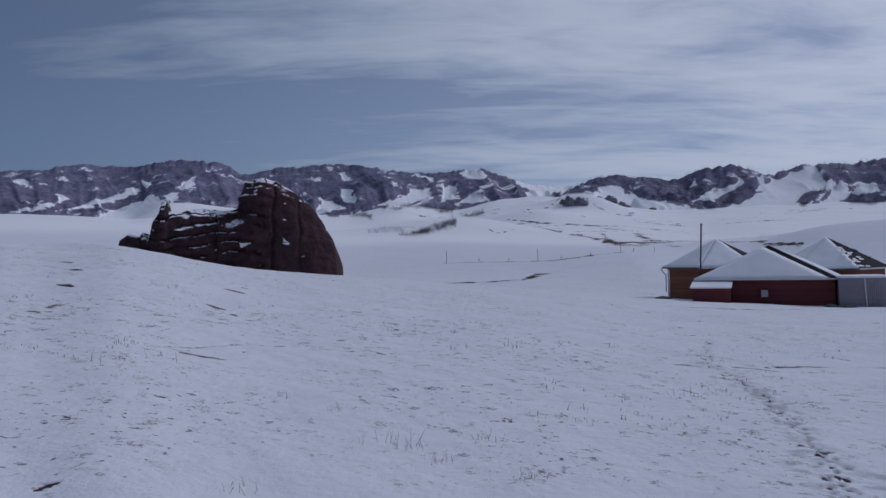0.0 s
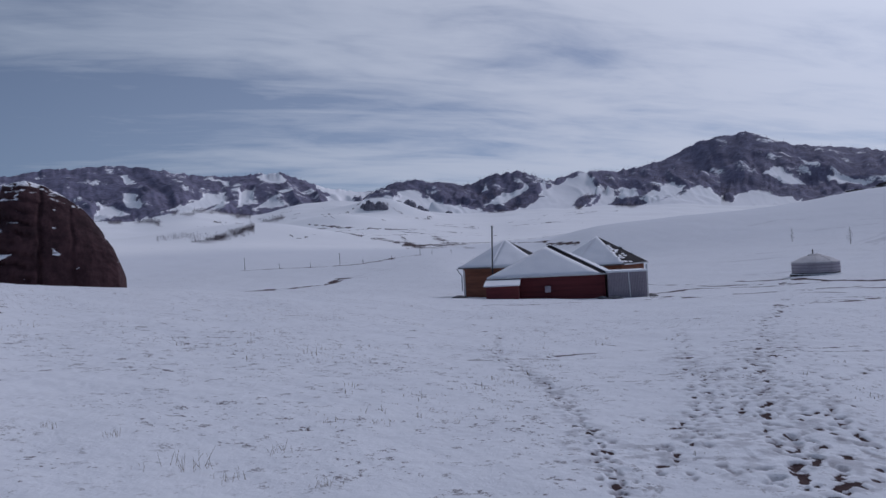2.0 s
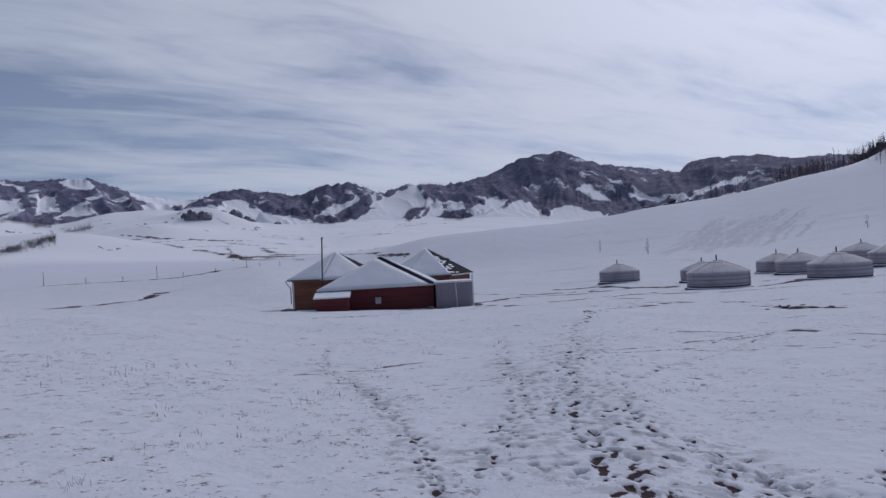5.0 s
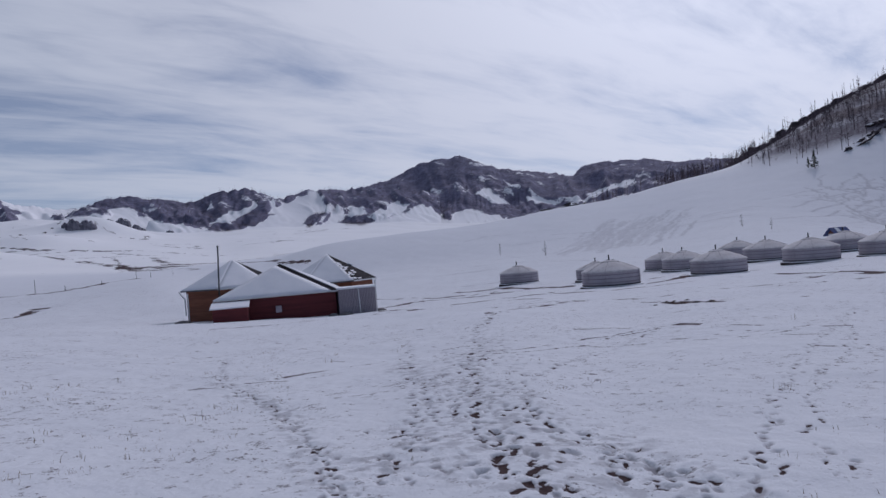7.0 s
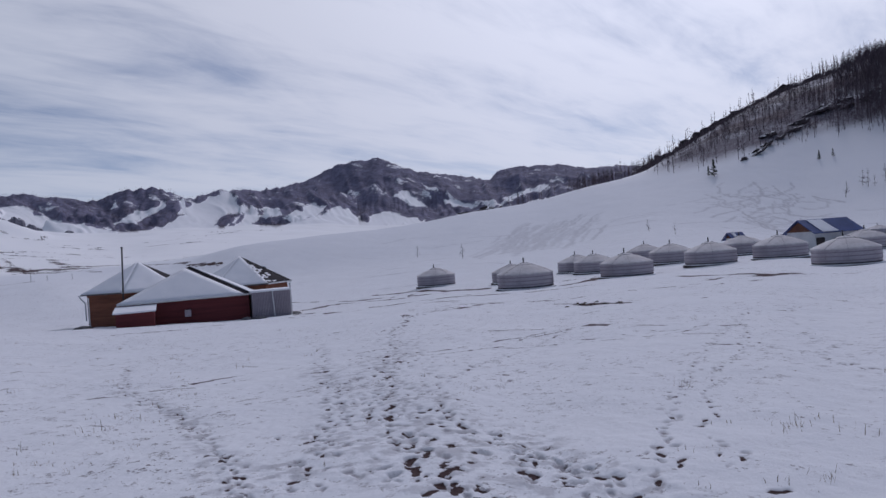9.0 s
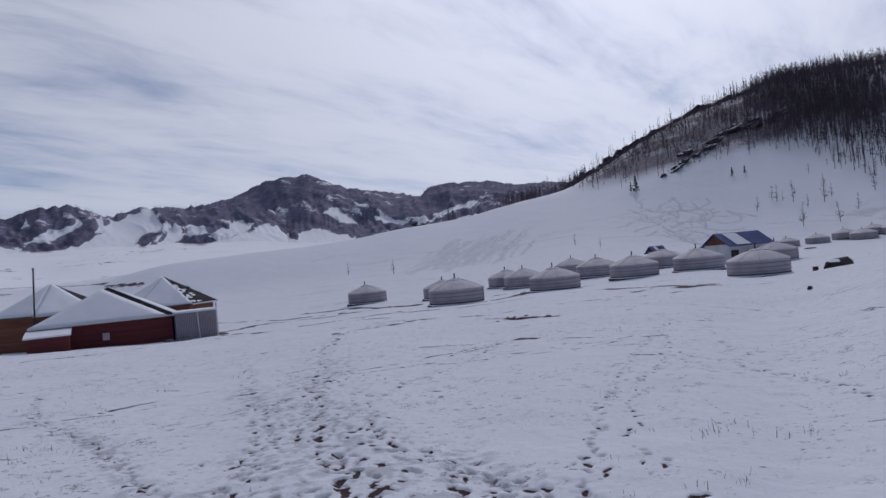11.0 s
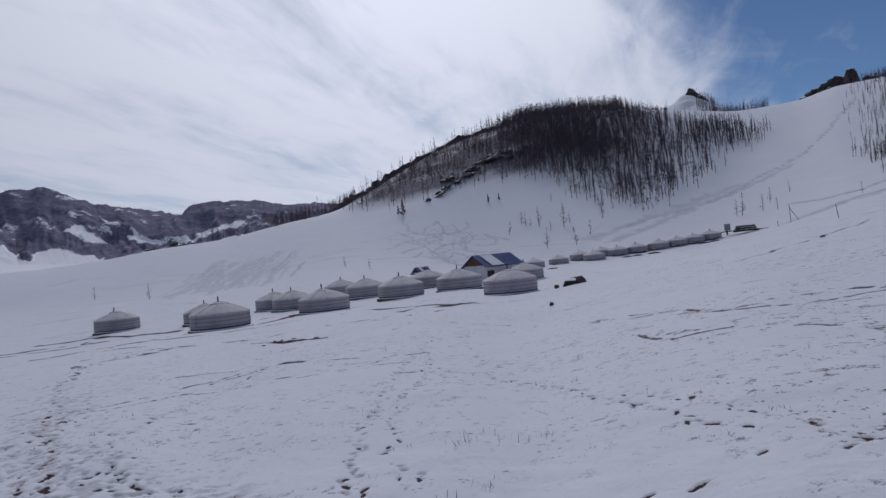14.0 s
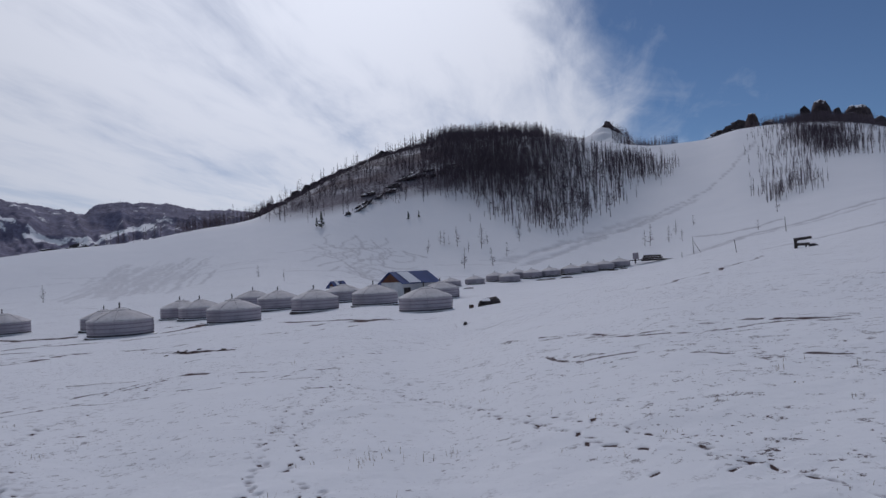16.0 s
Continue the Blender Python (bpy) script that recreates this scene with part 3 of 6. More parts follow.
# grass showing along old single tracks
TRACKS_NORTH = [((3.1, 13.6), (4.2, 13.4), (4.9, 13), (6.1, 13.2), (7.2, 13.6), (8.2, 13.8), (9.8, 14.1)),
    ((9.6, 12.2), (10.1, 11.9), (11.4, 11.5), (14.3, 12.2), (16.2, 12.2), (17.1, 11.7)),
    ((12.4, 12.05), (14, 11.5), (14.2, 9.1), (15.4, 8.3), (16, 7.7), (18, 7.4)),
    ((10.2, 11.1), (11.2, 10.85), (13.3, 11.35), (15.3, 12), (16.6, 11.5))]
TRACKS_EAST = [((12.5, 11.4), (13.4, 9.9), (13.7, 8.4), (14.5, 7.75), (16, 7.3)),
    ((20, 1.85), (17.3, 0.25), (15.2, -0.8), (14.2, -1.7), (14.2, -2.3), (14.6, -3.1), (14.8, -4.8)),
    ((11.7, -1.5), (10.9, -2.2), (10.2, -3.2)),
    ((14.9, 1.4), (12.7, 0.15), (12.6, -0.8), (11.2, -1.5))]
TRACKS_WEST = [((-4.6, 11.8), (-3.9, 12.6), (-3.8, 15.4), (-2.6, 17.2), (-1.2, 17.3)),
    ((-4.3, 8.6), (-3.7, 9.4), (-3.2, 10.7), (-2.1, 11.6), (-0.8, 11.6), (1.1, 12), (3.1, 13.6)),
    ((-7, 11.1), (-6.6, 12), (-5.6, 12.7))]
for tracks, strength in ((TRACKS_NORTH, .64), (TRACKS_EAST, .64), (TRACKS_WEST, .47)):
    for track in tracks:
        line_mark(track, .12, strength, BARE, .012, .7)
for k in range(50):
    b0, r0 = dice.uniform(-36, 108), dice.uniform(9, 60)
    a0 = radians(b0)
    w0 = dice.uniform(.12, .7) * (r0 / 30 + .4)
    x0, y0 = r0 * math.sin(a0), r0 * math.cos(a0)
    line_mark([(x0 - w0 * math.cos(a0), y0 + w0 * math.sin(a0)), (x0 + w0 * .3, y0 + dice.uniform(-.4, .4)), (x0 + w0 * math.cos(a0), y0 - w0 * math.sin(a0))], dice.uniform(.05, .12) * (1 + r0 / 30), dice.uniform(.45, .62), BARE, 0, .8)
line_mark([(10, 41), (13, 40), (18, 41.2), (30, 44)], .6, .6, BARE)
for k in range(130):
    b0, r0 = (dice.uniform(-38, -24), dice.uniform(33, 46)) if k < 50 else (dice.uniform(-38, 4), dice.uniform(12, 36))
    line_mark([spot(b0, r0)[:2], spot(b0 + dice.uniform(.2, .9), r0 + dice.uniform(-.5, .5))[:2]], dice.uniform(.14, .34) * (.4 + r0 / 50), dice.uniform(.5, .68), BARE, 0, .75)
line_mark([(30, 9), (24, 4.5), (17.9, 1.2), (14.6, -1.5), (13.9, -4.3)], .35, .5, BARE, 0, .9)
line_mark([(15, 1.8), (11.8, -1.6), (9.4, -2.8)], .25, .48, BARE, 0, .9)
# wheel ruts among the gers and the yard
line_mark([(35.5, 42.6), (43.9, 41), (53, 38.2), (58, 32), (50.5, 18.5), (47.6, 16.5)], .9, .85, BARE, .05, .3)
line_mark([(66, 79), (67, 71), (63.6, 55)], 1.1, .85, BARE, .05, .3)
line_mark([(27.9, 41.3), (31.5, 37.6), (36, 33)], .7, .8, BARE, .04, .4)
line_mark([(42, 70), (54.7, 72), (60.7, 63)], 1.0, .85, BARE, .04, .35)
line_mark([(58, 41), (72.2, 44)], 1.0, .85, BARE, .04, .3)
line_mark([(26.8, 29.8), (36, 29.8), (34.1, 18.5), (43.2, 14.7)], .5, .6, BARE, .03, .6)
line_mark([(28.1, 19.2), (26.9, 17.0), (25.7, 14.9)], .7, 1.0, BARE, .05, .5)
line_mark([(46.4, 16.6), (49.8, 15.6)], 1.0, .8, BARE, 0, .7)
line_mark([(61.4, 66.8), (63.1, 60.1), (65.4, 54.8)], .9, .8, BARE, .04, .5)
line_mark([(68.4, 48.3), (75.3, 46.2)], .9, .8, BARE, .04, .5)
line_mark([(21.5, 23.9), (34.4, 29.4), (35.5, 23.5), (37.5, 18.0), (53.3, 20.3)], .45, .7, BARE, .03, .7)
line_mark([(17.5, 12.3), (17.1, 8.1)], .35, .65, BARE, .02, .7)
line_mark([(34, 37.7), (54.7, 48.3)], .7, .75, BARE, .03, .6)
line_mark([(34.8, 54.3), (30.9, 41.9), (31.5, 37.6)], .7, .75, BARE, .03, .6)
line_mark([(55.5, 86.5), (58.4, 73.8), (62.8, 67.1)], 1.0, .8, BARE, .04, .5)
line_mark([(37.9, -.7), (37.1, -2.7), (43.6, -6.1), (78.9, -17.7)], .32, .68, BARE, .03, .45)
line_mark([(15.4, -3.1), (14.7, -4), (14.4, -5.2)], .3, .7, BARE, .02, .6)
line_mark([(39.3, -8.2), (38.1, -8.9)], .5, .75, BARE, .03, .6)
line_mark([(31.9, 23.8), (26, 15.4)], .5, .7, BARE, .03, .7)
for k in range(240):
    b0, r0 = dice.uniform(10, 112), math.exp(dice.uniform(math.log(14), math.log(95)))
    x0, y0 = r0 * math.sin(radians(b0)), r0 * math.cos(radians(b0))
    w0, tilt = dice.uniform(.1, .6) * (r0 / 28 + .3), radians(b0 + dice.gauss(0, 22))
    line_mark([(x0 - w0 * math.cos(tilt), y0 + w0 * math.sin(tilt)), (x0 + w0 * math.cos(tilt), y0 - w0 * math.sin(tilt))], dice.uniform(.08, .15) * (.5 + r0 / 40), dice.uniform(.5, .72), BARE, .01, .7)
# ditch and field bank in the valley
line_mark([(.8, 98), (7.7, 107), (13.9, 115.6), (19.2, 137)], 1.5, .85, BARE, .2, .4)
line_mark([(.8, 203), (10.6, 205), (21.1, 195), (33.3, 195), (58.7, 226)], 2.2, .8, BARE, 0, .5)


def valley_line(marks, width, strength, ragged=.5):
    line_mark([spot(b, r)[:2] for b, r in marks], width, strength, BARE, 0, ragged)


valley_line([(5.8, 760), (9, 640), (12, 560), (14.5, 400), (15.2, 370)], 8, .75)
valley_line([(14.4, 420), (17, 440), (20, 400), (23.5, 390), (26, 400)], 6, .75)
valley_line([(14.5, 390), (17, 410), (19.5, 420)], 9, .7)
valley_line([(6, 820), (12, 800), (17, 700), (20, 680)], 10, .6)
valley_line([(16, 900), (22, 880), (27, 900)], 9, .6)
valley_line([(21, 560), (26, 540), (30, 620)], 5, .55)
for k in range(64):
    b0, r0 = dice.uniform(-4, 30), dice.uniform(300, 1250)
    wide0 = dice.uniform(1, 5)
    valley_line([(b0, r0), (b0 + wide0 * .5, r0 * dice.uniform(.96, 1.04)), (b0 + wide0, r0 * dice.uniform(.96, 1.05))], r0 / 150 * dice.uniform(.5, 1.1), dice.uniform(.45, .75), .6)
valley_line([(15.4, 433), (18.2, 389), (20.4, 389)], 4, .9, .45)
valley_line([(22, 330), (24.5, 289), (25.5, 252), (27.6, 232)], 2.2, .85, .5)
valley_line([(15.5, 380), (16.5, 350)], 5, .85, .5)
valley_line([(15.8, 633), (17.2, 425)], 5, .8, .6)
valley_line([(-8, 450), (-4, 440), (2, 430)], 4, .45)
line_mark([(81, 850), (115, 811), (160, 776), (202, 783)], 3.5, .8, BARE, 0, .45)
line_mark([(152, 656), (128, 540), (107, 433), (113, 388), (97, 279)], 2.6, .72, BARE, 0, .55)
# darker ground beneath the brush on the valley mound
TROD_SHADE = np.maximum(TROD_SHADE, .55 * np.exp(-((np.degrees(np.arctan2(GZ - EYE, GR)) - 2.15 - .25 * (GB + 2.2)) / .22) ** 2) * step(-3.4, -2.2, GB) * (1 - step(.6, 1.3, GB)) * (GR > 540) * (GR < 700))
# packed sledge runs and paths on the hill
for k in range(34):
    b0, r0, wide0 = dice.uniform(38, 100), dice.uniform(105, 260), dice.uniform(2, 11)
    line_mark([spot(b0, r0)[:2], spot(b0 + wide0 / 2, r0 * dice.uniform(.98, 1.04))[:2], spot(b0 + wide0, r0 * dice.uniform(.97, 1.07))[:2]], dice.uniform(.35, .8), dice.uniform(.12, .3), TROD_SHADE, .08, .4)
# sledge runs slanting down the spur
for k in range(110):
    s0, s1 = dice.random(), dice.random()
    x0, y0 = 127 + 25 * s0 + dice.gauss(0, 3), 118 - 15 * s0 + dice.gauss(0, 3)
    x1, y1 = x0 + 74 + dice.gauss(0, 5), y0 + 34 + dice.gauss(0, 4)
    lo, hi = sorted((s1 * .8, min(1, s1 * .8 + dice.uniform(.2, .6))))
    line_mark([(x0 + (x1 - x0) * q, y0 + (y1 - y0) * q + 3 * math.sin(3 * q)) for q in (lo, (lo + hi) / 2, hi)], dice.uniform(.45, .9), dice.uniform(.1, .28), TROD_SHADE, .06, .25)
# looping tracks above the blue roof
for k in range(42):
    px0, py0, a0 = dice.uniform(202, 250), 0, dice.uniform(0, 6.28)
    py0 = px0 * dice.uniform(.29, .39)
    path0 = [(px0, py0)]
    for _ in range(5):
        a0 += dice.gauss(0, .55)
        path0.append((path0[-1][0] + 6 * math.cos(a0), path0[-1][1] + 4 * math.sin(a0)))
    line_mark(path0, dice.uniform(.42, .6), dice.uniform(.2, .4), TROD_SHADE, .06, .1)
line_mark([(262, 18.6), (296, -12.4), (331, -34.7), (352, -55.7), (385, -76), (446, -102)], 1.0, .36, TROD_SHADE, .2, .2)
line_mark([(245, 30), (270, 12), (300, -9), (322, -26)], 3.0, .2, TROD_SHADE, .3, .12)
line_mark([(240, 22), (262, 8), (288, -6), (318, -30), (340, -50)], 2.2, .25, TROD_SHADE, .3, .12)
line_mark([(233, -34), (243.5, -52), (242, -67), (249.5, -83), (256, -97)], 1.6, .38, TROD_SHADE, .25, .15)
line_mark([(268, -37.5), (256, -49), (255.5, -58), (258.7, -64.5)], 1.4, .4, TROD_SHADE, .2, .2)
line_mark([(226, -28), (240, -50), (238, -70), (246, -90)], 1.2, .3, TROD_SHADE, .2, .2)
line_mark([spot(b, r)[:2] for b, r in ((98, 170), (103, 190), (111, 215))], 2.2, .45, TROD_SHADE, .25, .4)

def snowfields(fields, b, e, seed):
    """1 on the snowfields, 0 off them, with drifted uneven edges."""
    b = b + .9 * (fbm(b * 1.6, e * 1.6, 4, seed) - .5)
    e = e + .55 * (fbm(b * 1.9, e * 1.9, 4, seed + 7) - .5)
    out = np.zeros_like(b)
    for field in fields:
        inside, away = np.zeros(b.shape, bool), np.full(b.shape, 9.0)
        for (b0, e0), (b1, e1) in zip(field, field[1:] + field[:1]):
            if e0 != e1:
                inside ^= ((e0 > e) != (e1 > e)) & (b < (b1 - b0) * (e - e0) / (e1 - e0) + b0)
            s = np.clip(((b - b0) * (b1 - b0) + (e - e0) * (e1 - e0)) / max((b1 - b0) ** 2 + (e1 - e0) ** 2, .001), 0, 1)
            away = np.minimum(away, np.hypot(b - b0 - s * (b1 - b0), e - e0 - s * (e1 - e0)))
        out = np.maximum(out, step(-.13, .15, np.where(inside, away, -away)))
    return out


# larch and birch thickets in the folds, by bearing and degrees above the eye
THICKETS_WEST = [[(-6.1, 4.3), (-5.6, 4.55), (-4.4, 4.65), (-4.9, 4.25)], [(-4.3, 4.35), (-3.0, 4.65), (-1.8, 4.95), (-2.1, 4.6), (-3.9, 4.25)], [(-7.5, 3.75), (-6.5, 3.95), (-5.6, 3.75), (-5.8, 3.55)],
     [(-2.4, 4.4), (-.9, 4.75), (.7, 4.2), (1.0, 3.8), (0, 3.9)], [(1.6, 3.6), (3.7, 4.05), (3.5, 3.7), (2.2, 3.5)], [(-10, 3.95), (-6.9, 4.7), (-4.1, 5.3), (-3, 5.35), (-6.8, 4.3), (-8.2, 3.75)]]
THICKETS_CRAGS = [[(20, 3.7), (21, 4.0), (22.1, 3.65), (22.3, 3.3), (20.3, 3.4)], [(21.8, 3.95), (23.1, 4.6), (24.3, 4.65), (25.1, 4.4), (23.7, 3.7), (22.3, 3.4)], [(27.3, 3.5), (27.9, 4.15), (29.6, 4.4), (29.2, 4.05), (28.1, 3.2)],
     [(30.4, 3.45), (31, 4.0), (33.3, 3.55), (33.4, 3.25), (31.5, 3.05)], [(18.7, 4.1), (20.7, 5.05), (22.4, 5.45), (21.6, 4.7), (19.9, 4.0)], [(30.6, 4.1), (30.9, 4.7), (31.4, 4.1)]]
THICKETS_PEAK = [[(38.3, 3.95), (39.2, 3.4), (39.3, 2.95), (39.8, 3.0), (40, 3.4), (41.4, 4.0), (41, 4.6), (39.9, 4.6)], [(42.5, 3.45), (44.2, 3.85), (45.5, 3.3), (44.2, 2.7)], [(46.1, 3.2), (46.9, 3.7), (48.2, 3.4), (49.4, 3.65), (49.9, 3.4), (48.9, 2.85)],
     [(32.6, 3.65), (33.6, 4.25), (34.5, 4.8), (34, 4.0)]]
GROVES = THICKETS_WEST + THICKETS_CRAGS + THICKETS_PEAK
# brush in the far groves, darker ground under the wood; the ridge's colour takes in scrub, scree and shadow
hill_e = np.degrees(np.arctan2(GZ - EYE, GR))
far_rows = RADII > 850
TROD_SHADE[far_rows] = np.maximum(TROD_SHADE[far_rows], .85 * snowfields(GROVES, GB[far_rows], hill_e[far_rows], 160))
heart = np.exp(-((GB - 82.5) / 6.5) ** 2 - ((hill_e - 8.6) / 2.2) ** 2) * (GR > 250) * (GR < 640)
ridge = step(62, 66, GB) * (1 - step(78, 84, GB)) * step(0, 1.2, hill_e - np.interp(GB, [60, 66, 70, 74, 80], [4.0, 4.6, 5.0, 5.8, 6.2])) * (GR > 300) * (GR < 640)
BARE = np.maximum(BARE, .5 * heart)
# bare rock on the far knob's tip and down its southern rib
knob_x, knob_y = GX - 700 * math.sin(radians(91.8)), GY - 700 * math.cos(radians(91.8))
cone = 1 - np.hypot(knob_x, np.where(knob_y < 0, 1.7 * knob_y, knob_y)) / 80
rib = step(.86, .93, cone) + (cone > .2) * (1 - step(3, 9, np.abs(knob_x + .9 * np.abs(knob_y) * .5))) * (knob_y < 0)
BARE = np.maximum(BARE, .95 * np.clip(rib, 0, 1) * (np.abs(GR - 700) < 90) * step(.3, .5, fbm(GX / 6, GY / 6, 3, 99)))
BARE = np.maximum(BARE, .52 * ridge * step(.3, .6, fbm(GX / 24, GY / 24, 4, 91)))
TROD_SHADE = np.maximum(TROD_SHADE, np.maximum(.8 * heart, ridge * np.clip(.8 + 1.5 * (fbm(GX / 18, GY / 18, 4, 95) - .45), .3, 1)))

NB, NR = len(BEARINGS), len(RADII)
verts = np.concatenate([np.stack([GX, GY, GZ], -1).reshape(-1, 3), [[0, 0, 0]]])
idx = np.arange(NB * NR).reshape(NR, NB)
nxt = np.roll(idx, -1, axis=1)
quads = np.stack([idx[:-1], idx[1:], nxt[1:], nxt[:-1]], -1).reshape(-1, 4)
fan = np.stack([np.full(NB, NB * NR), idx[0], nxt[0]], -1)


def sheet(name, verts, quads, tris=None):
    """A mesh from arrays."""
    me = bpy.data.meshes.new(name)
    tris = np.zeros((0, 3), int) if tris is None else tris
    loops = np.concatenate([quads.ravel(), tris.ravel()]).astype(np.int32)
    starts = np.concatenate([np.arange(len(quads)) * 4, len(quads) * 4 + np.arange(len(tris)) * 3]).astype(np.int32)
    me.vertices.add(len(verts))
    me.loops.add(len(loops))
    me.polygons.add(len(starts))
    me.vertices.foreach_set("co", np.ascontiguousarray(verts, np.float32).ravel())
    me.loops.foreach_set("vertex_index", loops)
    me.polygons.foreach_set("loop_start", starts)
    me.polygons.foreach_set("use_smooth", np.ones(len(starts), bool))
    me.update(calc_edges=True)
    me.validate()
    return me


def attribute(me, name, values):
    me.attributes.new(name, "FLOAT", "POINT").data.foreach_set("value", np.ascontiguousarray(values, np.float32))


ground_mesh = sheet("ground", verts, quads[:, ::-1], fan[:, ::-1])
for key, values in (("bare", BARE), ("trod_shade", TROD_SHADE), ("grassy", GRASSY), ("dimmed", DIMMED)):
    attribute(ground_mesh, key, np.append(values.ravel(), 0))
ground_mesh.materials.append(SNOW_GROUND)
tagged(new("ground", ground_mesh), "snow-covered grassland with footprints, ruts and dry tufts", "ground", kind="structure")


# ---- far mountains: dark craggy slopes with snow in the gullies ----
# open snowfields by bearing and degrees above the eye, one outline each
FIELDS_WEST = [[(-32.4, 6.4), (-31.7, 6.5), (-30.9, 5.9), (-31.9, 6.0)],
     [(-29.6, 5.6), (-29.2, 5.4), (-28.6, 5.1), (-29.6, 4.9)],
     [(-29.3, 4.3), (-26.5, 5.1), (-24.7, 6.0), (-23.8, 5.8), (-26.1, 4.8), (-28.9, 4.3)],
     [(-32.3, 4.1), (-29.6, 4.9), (-29.5, 4.7), (-31.9, 4.0)],
     [(-28.6, 3.2), (-25.0, 4.5), (-23.0, 5.5), (-22.0, 4.9), (-22.0, 3.2)],
     [(-21.5, 6.1), (-19.9, 7.0), (-19.9, 6.4), (-20.7, 5.9)],
     [(-22.4, 5.5), (-20.9, 5.8), (-21.8, 4.8)],
     [(-23.6, 6.6), (-22.9, 6.2), (-23.4, 5.9)],
     [(-19.2, 7.5), (-18.6, 7.4), (-18.9, 7.2)]]
FIELDS_RIDGE = [[(-8.6, 7.3), (-7.9, 7.3), (-7.4, 6.9), (-8.1, 6.6)],
     [(-8.3, 6.0), (-7.2, 5.9), (-7.3, 4.8), (-8.2, 5.0)],
     [(-2.4, 5.8), (-0.9, 5.6), (-1.2, 4.8), (-2.8, 4.2), (-0.5, 3.3), (-8.1, 3.5)],
     [(1.6, 7.3), (3.0, 7.5), (3.8, 6.9), (3.4, 6.5), (2.2, 6.7)],
     [(0.7, 6.1), (1.3, 5.8), (0.8, 4.8), (-0.1, 4.7)],
     [(2.3, 5.2), (3.4, 4.8), (1.2, 4.5)],
     [(6.0, 6.4), (11.1, 5.6), (10.4, 5.0), (7.5, 5.3)],
     [(-2.1, 7.0), (-0.5, 6.8), (-0.7, 6.5)],
     [(3.7, 4.5), (5.5, 4.4), (3.3, 3.2), (1.6, 3.5)],
     [(-10.3, 4.8), (-8.9, 5.0), (-8.2, 4.4), (-8.9, 4.2), (-10.5, 4.0)]]
FIELDS_CRAGS = [[(27.2, 5.7), (28.5, 6.0), (29.9, 4.8), (29.7, 4.3), (27.8, 2.7), (22.0, 3.1), (24.1, 4.3)],
     [(23.8, 5.5), (24.0, 5.1), (21.5, 3.8), (19.8, 4.0)],
     [(29.9, 4.2), (31.9, 4.1), (30.5, 2.9), (28.5, 2.9)],
     [(13.0, 5.5), (14.2, 5.6), (16.1, 4.5), (18.2, 4.0), (19.5, 3.5), (12.9, 3.8)],
     [(20.4, 5.7), (20.7, 5.2), (20.1, 5.1)]]
FOOTHILLS = [[(32.4, 2.9), (34.4, 3.5), (35.8, 3.85), (37.5, 4.3), (38.2, 4.2), (39.1, 3.35), (39.2, 2.95), (39.8, 2.85), (40.2, 3.45), (41.3, 3.6), (42.6, 3.35), (44.3, 3.05), (44.2, 2.5), (39.3, 2.1), (32.3, 2.0)],
     [(32.4, 3.5), (33.1, 3.95), (34.4, 4.45), (34.7, 4.85), (36.4, 4.4), (35.6, 3.85), (33.5, 3.3)], [(31.2, 4.4), (31.4, 4.7), (32.6, 4.3), (32.2, 3.95)]]
FIELDS_PEAK = [[(38.4, 4.3), (39.6, 2.4), (30.4, 2.2)],
     [(41.8, 3.5), (44.4, 2.9), (44.1, 2.2), (39.8, 2.6), (40.4, 3.5)],
     [(34.7, 4.8), (36.6, 4.3), (34.1, 3.3), (32.8, 3.7)],
     [(42.7, 5.5), (43.3, 5.0), (44.8, 3.7), (43.7, 3.9), (41.9, 4.8)],
     [(29.9, 4.2), (31.9, 4.1), (30.5, 2.9), (28.5, 2.9)],
     [(44.6, 5.8), (45.9, 4.8), (44.8, 5.3)],
     [(46.1, 4.4), (46.7, 4.3), (48.6, 3.5), (47.7, 3.4), (46.1, 4.0)],
     [(50.9, 4.0), (54.6, 4.9), (54.9, 4.6), (51.5, 3.7)]]


